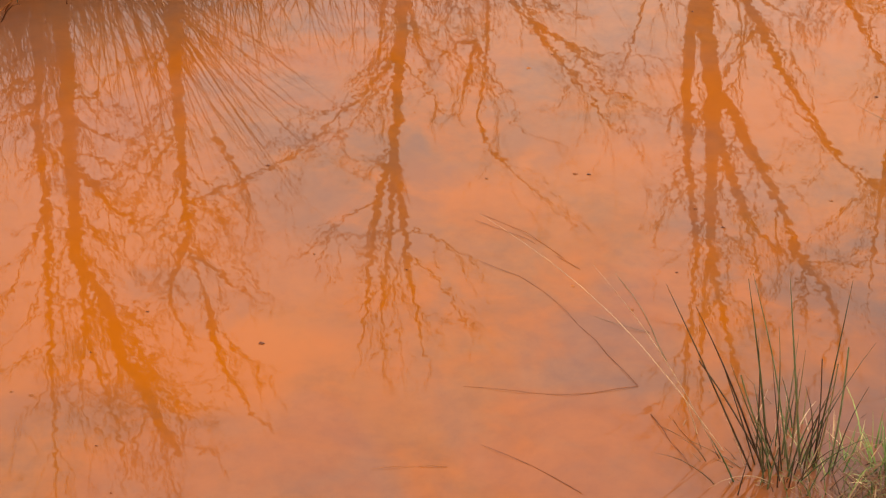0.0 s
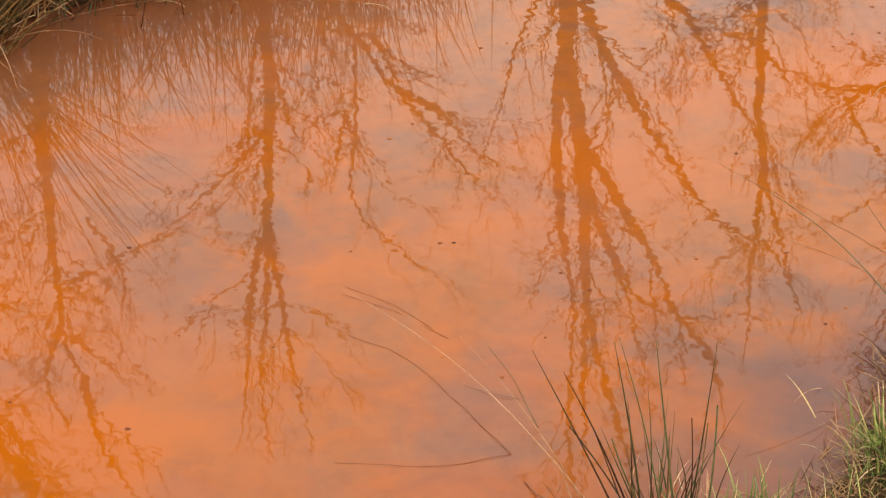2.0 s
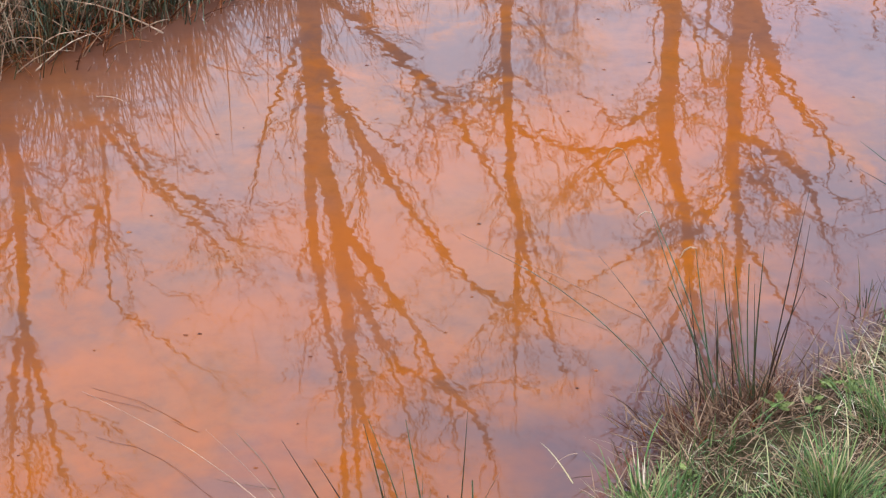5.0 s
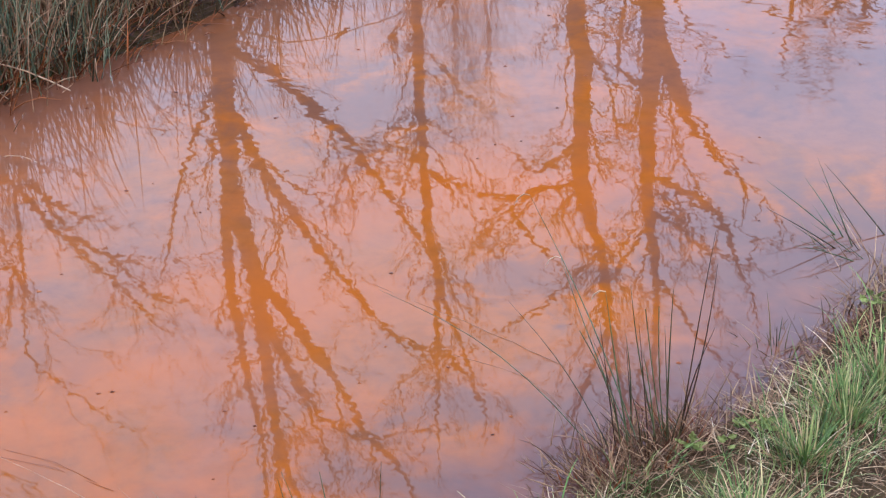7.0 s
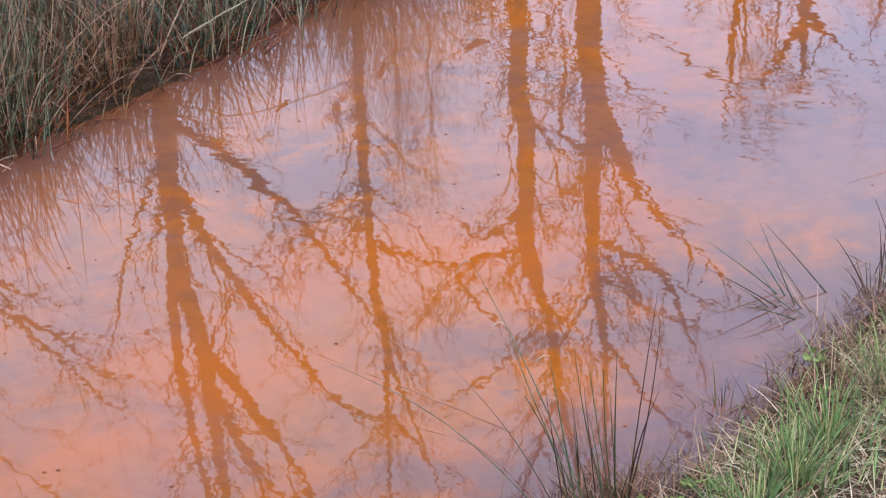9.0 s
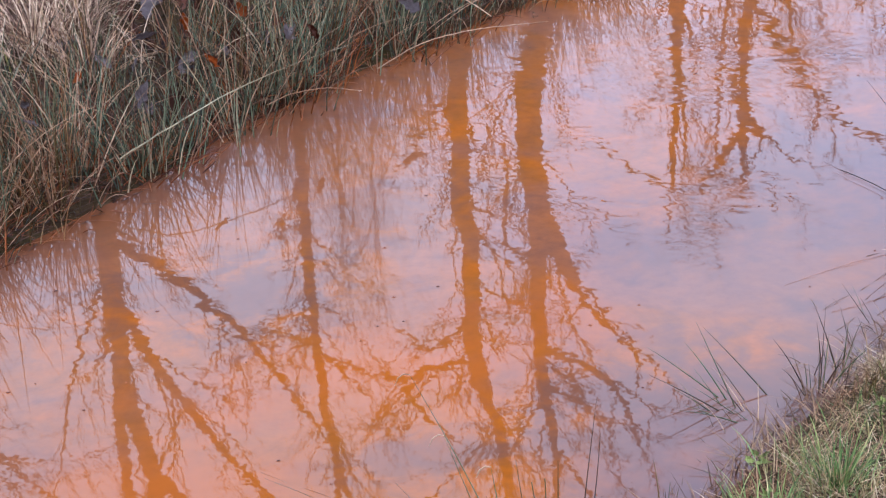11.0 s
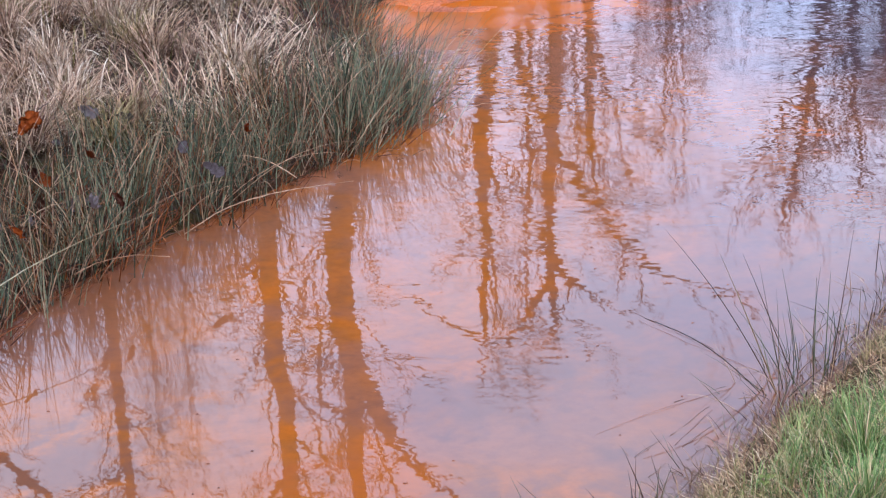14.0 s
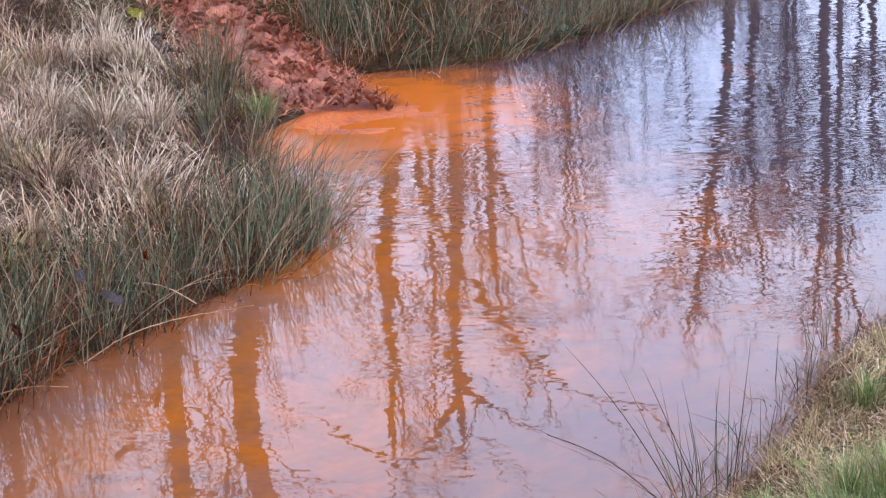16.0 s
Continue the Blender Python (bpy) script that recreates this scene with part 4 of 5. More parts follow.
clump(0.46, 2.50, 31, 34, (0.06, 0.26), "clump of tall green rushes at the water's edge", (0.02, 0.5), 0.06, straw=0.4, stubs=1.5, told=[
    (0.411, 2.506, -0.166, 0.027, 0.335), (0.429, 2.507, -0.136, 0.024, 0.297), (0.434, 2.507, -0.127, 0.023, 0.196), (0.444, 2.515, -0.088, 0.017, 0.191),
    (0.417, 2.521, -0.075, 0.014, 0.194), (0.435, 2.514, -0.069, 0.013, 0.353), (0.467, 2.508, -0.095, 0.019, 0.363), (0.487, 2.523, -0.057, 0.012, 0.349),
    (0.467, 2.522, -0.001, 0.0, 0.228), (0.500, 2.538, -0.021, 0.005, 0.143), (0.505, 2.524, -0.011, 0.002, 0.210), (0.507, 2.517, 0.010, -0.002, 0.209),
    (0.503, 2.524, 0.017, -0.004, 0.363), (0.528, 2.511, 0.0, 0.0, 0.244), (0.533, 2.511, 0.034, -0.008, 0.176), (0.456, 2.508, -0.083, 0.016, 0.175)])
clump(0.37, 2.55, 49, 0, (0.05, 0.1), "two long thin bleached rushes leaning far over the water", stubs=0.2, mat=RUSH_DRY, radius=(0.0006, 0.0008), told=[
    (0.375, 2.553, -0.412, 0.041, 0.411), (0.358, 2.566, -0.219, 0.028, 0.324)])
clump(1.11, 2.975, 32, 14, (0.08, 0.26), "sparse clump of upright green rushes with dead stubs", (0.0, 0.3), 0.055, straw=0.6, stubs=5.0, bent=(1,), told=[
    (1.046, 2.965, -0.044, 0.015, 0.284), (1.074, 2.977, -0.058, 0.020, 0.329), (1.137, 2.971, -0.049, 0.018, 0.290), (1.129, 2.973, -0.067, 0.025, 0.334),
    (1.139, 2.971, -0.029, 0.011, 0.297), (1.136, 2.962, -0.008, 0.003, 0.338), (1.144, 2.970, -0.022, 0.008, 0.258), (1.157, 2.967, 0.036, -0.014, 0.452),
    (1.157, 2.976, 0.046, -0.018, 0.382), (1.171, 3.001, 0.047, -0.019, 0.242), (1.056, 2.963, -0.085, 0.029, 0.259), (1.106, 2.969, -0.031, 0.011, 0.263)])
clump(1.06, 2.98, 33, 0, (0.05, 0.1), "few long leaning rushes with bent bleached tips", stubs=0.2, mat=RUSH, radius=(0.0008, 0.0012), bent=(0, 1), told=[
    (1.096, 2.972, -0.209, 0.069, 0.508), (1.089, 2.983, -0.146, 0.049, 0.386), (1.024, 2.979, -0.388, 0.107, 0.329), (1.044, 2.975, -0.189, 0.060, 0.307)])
clump(1.00, 2.87, 50, 4, (0.03, 0.10), "mound of rust-brown dead rush stubs at the water's edge", (0.1, 0.9), 0.05, straw=2.0, stubs=4.0, mat=RUSTY)
for i, (x, y) in enumerate([(1.08, 2.92), (0.97, 2.90), (1.15, 2.93), (1.04, 2.95), (1.20, 3.00)]):
    clump(x, y, 520 + i, 10, (0.04, 0.12), "low mound of matted dark brown dead rushes", (0.2, 1.2), 0.05, straw=0.8, stubs=4.0, mat=RUSTY)
clump(1.475, 3.26, 34, 10, (0.05, 0.13), "short cut rush stubs among dead stems", (0.05, 0.35), 0.04, stubs=1.6)
clump(1.80, 3.57, 35, 16, (0.10, 0.26), "low clump of rushes leaning over the water", (0.7, 1.3), 0.05, -0.9, stubs=0.6)
clump(1.985, 3.65, 36, 16, (0.06, 0.22), "short dark green rush clump at the water's edge", (0.05, 0.7), 0.045, stubs=0.6)
clump(2.08, 3.72, 46, 10, (0.06, 0.20), "short sparse rushes at the water's edge", (0.05, 0.5), 0.04, stubs=0.5)
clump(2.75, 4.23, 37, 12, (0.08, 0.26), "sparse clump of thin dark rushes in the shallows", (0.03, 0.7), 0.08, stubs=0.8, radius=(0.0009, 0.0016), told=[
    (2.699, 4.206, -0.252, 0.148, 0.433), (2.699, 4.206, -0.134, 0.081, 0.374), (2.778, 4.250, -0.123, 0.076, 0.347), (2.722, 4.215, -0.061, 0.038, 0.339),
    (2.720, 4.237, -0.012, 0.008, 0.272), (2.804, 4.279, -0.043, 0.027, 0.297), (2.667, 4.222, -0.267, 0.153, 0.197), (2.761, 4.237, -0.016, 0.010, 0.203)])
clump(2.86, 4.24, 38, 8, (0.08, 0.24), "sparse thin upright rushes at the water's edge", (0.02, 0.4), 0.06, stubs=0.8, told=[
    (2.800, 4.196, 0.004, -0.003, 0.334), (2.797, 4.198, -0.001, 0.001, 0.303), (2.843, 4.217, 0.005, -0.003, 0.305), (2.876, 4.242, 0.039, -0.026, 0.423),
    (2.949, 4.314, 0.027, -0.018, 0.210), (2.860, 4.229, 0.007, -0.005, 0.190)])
clump(3.10, 4.46, 41, 10, (0.05, 0.2), "low thin rushes beside the grassy bank", (0.02, 0.6), 0.05, stubs=0.6)
clump(3.46, 4.77, 39, 12, (0.08, 0.26), "thin dark rushes beside the grassy bank", (0.02, 0.5), 0.06, stubs=0.8)
clump(3.75, 5.05, 42, 12, (0.08, 0.3), "thin dark rushes beside the grassy bank", (0.02, 0.5), 0.07, stubs=0.8)
for i, (x, y, n, tall) in enumerate([(2.30, 3.88, 14, 0.16), (2.45, 3.99, 12, 0.14), (2.62, 4.10, 18, 0.22), (2.70, 4.20, 14, 0.30), (2.86, 4.36, 16, 0.26), (3.02, 4.40, 14, 0.18), (3.22, 4.58, 16, 0.22), (3.34, 4.68, 12, 0.18), (3.58, 4.90, 14, 0.22), (3.92, 5.12, 12, 0.22), (1.70, 3.44, 9, 0.10), (2.18, 3.79, 12, 0.15)]):
    clump(x, y, 500 + i, n, (0.04, tall), "low tangle of thin dark rushes in the near shallows", (0.1, 1.25), 0.055, stubs=0.7, straw=0.5, radius=(0.0007, 0.0013))
clump(-0.84, 4.25, 40, 46, (0.42, 0.78), "large clump of rushes arching over the water", (0.35, 0.85), 0.05, 1.75, mat=RUSH_OLIVE)

clump(-0.86, 4.28, 47, 14, (0.35, 0.62), "long pale rush stems drooping over the water", (0.7, 1.2), 0.05, 2.5, mat=RUSH_OLIVE, stubs=0.8)
clump(-0.40, 4.60, 48, 10, (0.3, 0.5), "few pale rush stems drooping over the water", (0.7, 1.3), 0.08, 2.6, mat=RUSH_OLIVE, stubs=0.8)
for i, (x, y) in enumerate([(4.55, 9.93), (4.85, 9.90), (5.12, 9.90), (5.38, 9.99), (5.62, 10.10), (5.90, 10.27), (6.20, 10.45), (6.55, 10.66)]):
    clump(x, y, 530 + i, 16, (0.2, 0.42), "rushes on the bank leaning over the water", (0.2, 1.0), 0.09, 2.4, mat=RUSH, stubs=0.6, straw=0.25)
clump(2.80, 6.99, 43, 45, (0.25, 0.62), "clump of rushes arching out over the orange inlet", (0.25, 0.95), 0.08, 1.3, mat=RUSH, stubs=0.8)
for i, (x, y) in enumerate([(3.06, 7.75), (3.10, 8.05), (3.14, 8.35), (3.20, 8.62)]):
    clump(x, y, 560 + i, 16, (0.15, 0.40), "thin rushes leaning over the orange inlet", (0.2, 0.9), 0.06, 1.4, mat=RUSH, stubs=0.6, straw=0.4)
clump(2.55, 6.80, 44, 26, (0.2, 0.5), "clump of rushes leaning over the water", (0.2, 0.8), 0.08, 1.6, mat=RUSH, stubs=0.6)

# ---- grass ----
def scatter(rng, n, box, keep):
    x, y = rng.uniform(box[0], box[1], n), rng.uniform(box[2], box[3], n)
    d = to_shore(x, y)
    far = to_shore(x, y, FAR_SHORE, False) < to_shore(x, y, NEAR_SHORE, False)
    ok = keep(x, y, d, far)
    x, y = x[ok], y[ok]
    return np.stack([x, y, land(x, y) - 0.005], 1)


rng = np.random.default_rng(6)
b = scatter(rng, 105000, (-2.2, 7, 3, 13), lambda x, y, d, far: far & (d > 0.30 + 0.15 * wave(x * 3, y * 3) + 0.34 * np.clip((2.6 - x) / 0.8, 0, 1)) & (d < 2.6) & valley(x, y) & open_ground(x, y) & ((x < 3.9) | (d > 0.9)))
tufty = np.arctan2(wave(b[:, 0] * 2.2, b[:, 1] * 2.0), wave(b[:, 1] * 2.4 + 3, b[:, 0] * 1.9)) + rng.normal(0, 0.8, len(b))
tagged(stalks("dry_grass", rng, b, DRY, (0.06, 0.24), (0.4, 1.35), (0.2, 1.4), (0.0013, 0.0034), tufty, 4, 2, 1.5), "matted pale dry grass covering the far bank", "grass", kind="stuff")
strip = lambda x, y, d, far: ~far & (x > 0.35) & (d < 0.55 + 0.6 * rng.uniform(0, 1, len(x)))
b = scatter(rng, 420000, (0.3, 5.2, 1.6, 6.1), lambda x, y, d, far: strip(x, y, d, far) & (d > 0.0) & (wave(x * 2.1, y * 2.3) + rng.normal(0, 0.4, len(x)) < 0.40 + 0.8 * np.clip(0.30 - d, 0, 1)) & (d > 0.07 + 0.06 * wave(x * 5, y * 5)) & (np.hypot(x - 1.08, y - 2.90) > 0.13 + 0.04 * wave(x * 9, y * 9)))
tagged(stalks("straw_grass", rng, b, STRAW, (0.02, 0.085), (1.1, 1.55), (-0.1, 0.4), (0.0004, 0.0012), None, 3, 2, 1.8), "trampled straw-coloured grass on the near bank", "grass", kind="stuff")
b = scatter(rng, 480000, (0.3, 5.2, 1.6, 6.1), lambda x, y, d, far: strip(x, y, d, far) & (d > 0.06 + 0.07 * np.clip((x - 1.7) / 0.4, 0, 1) * (1 + wave(x * 6, y * 6))) & (wave(x * 1.6 + 1, y * 1.9) + rng.normal(0, 0.28, len(x)) > 0.16 + 0.14 * np.clip((x - 1.1) / 0.4, 0, 1) - 0.25 * d + 0.55 * np.clip(0.34 + 0.12 * wave(x * 3, y * 4) - d, 0, 0.3) * np.clip((x - 1.7) / 0.5, 0, 1) / 0.3))
lie = np.arctan2(wave(b[:, 0] * 3.1, b[:, 1] * 3.3), wave(b[:, 1] * 3.2 + 3, b[:, 0] * 2.9)) + rng.normal(0, 0.9, len(b))
tagged(stalks("green_grass", rng, b, GREEN, (0.02, 0.11), (0.1, 0.9), (0.1, 1.1), (0.0005, 0.0013), lie, 3, 2, 1.8), "short green grass on the near bank", "grass", kind="stuff")

b = scatter(rng, 200000, (1.7, 5.2, 3.0, 6.1), lambda x, y, d, far: ~far & (d > 0.07) & (d < 0.28 + 0.18 * wave(x * 3, y * 4) + 0.08 * rng.uniform(0, 1, len(x))) & (wave(x * 7, y * 6) + rng.normal(0, 0.35, len(x)) > 0.05))
lie = np.arctan2(wave(b[:, 0] * 5.1, b[:, 1] * 4.3), wave(b[:, 1] * 4.2 + 3, b[:, 0] * 4.9)) + rng.normal(0, 0.7, len(b))
pick = rng.uniform(0, 1, len(b)) < 0.5
tagged(stalks("verge_straw", rng, b[~pick], STRAW, (0.03, 0.09), (0.9, 1.5), (0.0, 0.8), (0.0005, 0.0013), lie[~pick], 3, 2, 1.6), "bleached straw blades lying along the near water's edge", "grass", kind="stuff")
tagged(stalks("verge_sedge", rng, b[pick], OLIVE_GRASS, (0.03, 0.12), (0.2, 1.1), (0.1, 0.9), (0.0006, 0.0014), lie[pick], 3, 2, 1.6), "olive and yellowing blades along the near water's edge", "grass", kind="stuff")
b = scatter(rng, 200000, (0.3, 5.2, 1.6, 6.1), lambda x, y, d, far: strip(x, y, d, far) & (d > 0.0))
tagged(stalks("ground_litter", rng, b, THATCH, (0.02, 0.07), (1.2, 1.57), (-0.1, 0.3), (0.0006, 0.0018), None, 2, 2, 1.6), "brown dead blades matted beneath the near grass", "litter", kind="stuff")

b = scatter(rng, 90000, (0.1, 5.2, 1.9, 6.0), lambda x, y, d, far: ~far & (d > -0.03) & (d < 0.13 + 0.06 * wave(x * 4, y * 4)))
b[:, 2] = np.maximum(b[:, 2], 0.0)
tagged(stalks("dead_thatch", rng, b, THATCH, (0.03, 0.11), (0.7, 1.5), (0.0, 0.5), (0.0007, 0.0017), None, 3, 2, 1.3), "brown matted dead stems along the water's edge", "thatch", kind="stuff")

GRASS_TUFTS = [(0.53, 2.47, 120, (0.05, 0.15)), (0.62, 2.50, 90, (0.03, 0.11)), (1.46, 2.92, 260, (0.05, 0.14)), (1.34, 2.82, 200, (0.05, 0.12)), (0.85, 2.65, 170, (0.03, 0.10)), (0.90, 2.60, 120, (0.03, 0.10)), (2.30, 3.34, 240, (0.05, 0.16)), (3.12, 3.86, 240, (0.05, 0.16)),
               (2.44, 3.42, 200, (0.04, 0.14)), (1.16, 2.62, 220, (0.05, 0.15)), (1.80, 3.19, 180, (0.04, 0.13)), (3.02, 3.94, 160, (0.04, 0.13)), (1.58, 3.03, 180, (0.05, 0.14)), (3.5, 4.5, 160, (0.04, 0.13)), (2.62, 3.7, 180, (0.04, 0.14)), (3.40, 9.08, 160, (0.06, 0.2)), (3.44, 9.2, 90, (0.05, 0.15))]


b = scatter(rng, 150000, (-7, 9, -5, 15), lambda x, y, d, far: (d > 0.12) & valley(x, y) & ~(far & (d < 2.5) & (x > -2.2)) & ~(strip(x, y, d, far)))
tagged(stalks("meadow_grass", rng, b, DRY, (0.06, 0.20), (0.3, 1.2), (0.2, 1.2), (0.0016, 0.0036), None, 2, 2), "rough winter grass over the banks", "grass", kind="stuff")
b = scatter(rng, 170000, (-5, 7, -4, 6.5), lambda x, y, d, far: ~far & (d > 0.15) & ~strip(x, y, d, far) & (wave(x * 1.6 + 1, y * 1.9) + rng.normal(0, 0.35, len(x)) > -0.1))
tagged(stalks("bank_grass", rng, b, GREEN, (0.03, 0.12), (0.2, 1.1), (0.1, 1.0), (0.0012, 0.0028), None, 2, 2, 1.6), "short green grass over the near bank", "grass", kind="stuff")


def grass_tuft(x, y, seed, n, tall):
    r = np.random.default_rng(seed)
    root = new("grass_tuft")
    root.location = (x, y, floor_z(x, y))
    a = r.uniform(0, 2 * math.pi, n)
    d = np.abs(r.normal(0, 0.05, n))
    b = np.stack([np.sin(a) * d, np.cos(a) * d, 0 * a], 1)
    part(tagged(stalks("green_foliage", r, b, GREEN, tall, (0.1, 0.8), (0.2, 1.2), (0.0008, 0.0018), a + r.normal(0, 0.6, n), 5, 2), kind="stuff"), root)
    k = n // 4
    part(tagged(stalks("straw_foliage", r, b[:k], STRAW, tall, (0.4, 1.2), (0.2, 1.2), (0.0007, 0.0014), a[:k], 5, 2), kind="stuff"), root, "withered straw blades")
    return tagged(root, "lush tuft of longer green grass on the near bank" if y < 7 else "bright green grass tuft beside the rust mud", "grass tuft", "grass tufts")


for i, (x, y, n, tall) in enumerate(GRASS_TUFTS):
    grass_tuft(x, y, 400 + i, n, tall)


def tussock(x, y, seed, n, tall, mat, label):
    """Winter grass in a mop: blades that rise from one crown and fall outwards."""
    r = np.random.default_rng(seed)
    root = new("grass_tussock")
    root.location = (x, y, floor_z(x, y) - 0.01)
    a = r.uniform(0, 2 * math.pi, n)
    d = np.abs(r.normal(0, 0.06, n))
    b = np.stack([np.sin(a) * d, np.cos(a) * d, 0 * a], 1)
    comb = a + r.normal(0, 0.5, n) + 0.7 * np.sin(a - r.uniform(0, 6.28))
    part(tagged(stalks("blade_foliage", r, b, mat, tall, (0.05, 0.8), (0.6, 1.9), (0.0012, 0.0027), comb, 7, 2), kind="stuff"), root)
    k = n // 2
    part(tagged(stalks("dead_thatch", r, b[:k] * 1.5, THATCH, (0.05, tall[1] * 0.7), (0.8, 1.5), (0.0, 0.8), (0.0012, 0.0026), a[:k], 4, 2), kind="stuff"), root, "brown matted dead blades")
    return tagged(root, label, "grass tussock", "dry grass tussocks")


rng = np.random.default_rng(64)
PALE_TUSSOCK = "bleached tussock of long drooping winter grass on the bank"
tussock(2.55, 8.80, 600, 420, (0.16, 0.40), BLEACHED, PALE_TUSSOCK)
tussock(2.38, 8.98, 601, 300, (0.14, 0.34), BLEACHED, PALE_TUSSOCK)
tussock(2.86, 9.05, 602, 260, (0.12, 0.30), BLEACHED, PALE_TUSSOCK)
for i, (x, y) in enumerate([(1.46, 7.52), (1.58, 7.28), (1.37, 6.95), (2.02, 8.35), (1.51, 7.97), (1.05, 6.92), (1.50, 7.16), (0.63, 6.40), (0.80, 6.55), (1.28, 7.30)]):
    tussock(x, y, 680 + i, 240, (0.10, 0.30), BLEACHED if i % 2 and i < 6 else DRY, PALE_TUSSOCK if i % 2 and i < 6 else "tangled brown and straw grass tussock on the bank")
made = 0
while made < 58:
    x, y = rng.uniform(0.1, 3.5), rng.uniform(5.2, 11.2)
    d = float(to_shore(np.array([x]), np.array([y]))[0])
    if not 0.5 < d < 2.3 or x > 3.25 and y > 9 or y < 5.2 + 0.9 * x or y > 8 + 1.2 * x or not open_ground(x, y):
        continue
    kind = rng.uniform()
    tussock(x, y, 610 + made, int(rng.uniform(130, 220)), (0.10, rng.uniform(0.22, 0.36)), BLEACHED if kind < 0.4 else OLIVE_GRASS if kind > 0.88 else DRY,
            PALE_TUSSOCK if kind < 0.4 else "olive and straw grass tussock on the bank" if kind > 0.88 else "tangled brown and straw grass tussock on the bank")
    made += 1

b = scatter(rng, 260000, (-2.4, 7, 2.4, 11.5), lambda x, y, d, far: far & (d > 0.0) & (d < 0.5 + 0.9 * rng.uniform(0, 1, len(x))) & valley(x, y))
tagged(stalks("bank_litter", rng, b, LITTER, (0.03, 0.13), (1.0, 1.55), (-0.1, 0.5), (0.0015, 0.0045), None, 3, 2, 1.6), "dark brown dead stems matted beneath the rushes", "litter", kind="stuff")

b = scatter(rng, 90000, (-2.4, 7, 2.4, 11.5), lambda x, y, d, far: far & (d > -0.02) & (d < 0.13 + 0.05 * wave(x * 4, y * 4)) & (to_shore(x, y, MUD_WAY, False) > 0.4))
b[:, 2] = np.maximum(b[:, 2], 0.0)
half = int(len(b) * 0.65)
tagged(stalks("shore_thatch", rng, b[:half], RUSTY, (0.03, 0.15), (0.7, 1.5), (0.0, 0.9), (0.001, 0.0022), None, 3, 2, 1.4), "rust-stained dead stems matted along the far shore", "thatch", kind="stuff")
tagged(stalks("shore_grass", rng, b[half:], RUSH_OLIVE, (0.04, 0.15), (0.2, 1.2), (0.1, 1.0), (0.0008, 0.0018), None, 3, 2, 1.4), "olive sedge blades along the far shore", "grass", kind="stuff")

# ---- rust mud that has slid into the inlet ----
def leaf_mesh(seed, curl):
    """A dry oak leaf: lobed, curled along its midrib and crumpled."""
    bm = bmesh.new()
    n, m = 20, 9
    grid = []
    for i in range(n + 1):
        u = i / n
        half = 0.62 * math.sin(math.pi * min(1, u ** 0.8)) * (0.60 + 0.46 * abs(math.sin(u * 9.5 + 0.4 * seed))) + 0.015
        row = []
        for j in range(m):
            v = (j / (m - 1) - 0.5) * 2
            a = v * curl
            y = half * math.sin(a) / curl
            z = half * (1 - math.cos(a)) / curl + 0.45 * (u - 0.4) ** 2
            p = Vector((2 * u * 1.3, y * 1.6, seed * 3.7))
            z += 0.26 * noise.noise(p * 1.3) + 0.16 * noise.noise(p * 3.1) + 0.06 * abs(v) * math.sin(14 * u)
            row.append(bm.verts.new((2 * u - 1, y + 0.1 * noise.noise(p * 2.0), z)))
        grid.append(row)
    for i in range(n):
        for j in range(m - 1):
            bm.faces.new((grid[i][j], grid[i + 1][j], grid[i + 1][j + 1], grid[i][j + 1]))
    bmesh.ops.solidify(bm, geom=bm.faces[:], thickness=0.02)
    me = bpy.data.meshes.new("blade")
    bm.to_mesh(me)
    bm.free()
    me.polygons.foreach_set("use_smooth", [True] * len(me.polygons))
    return me


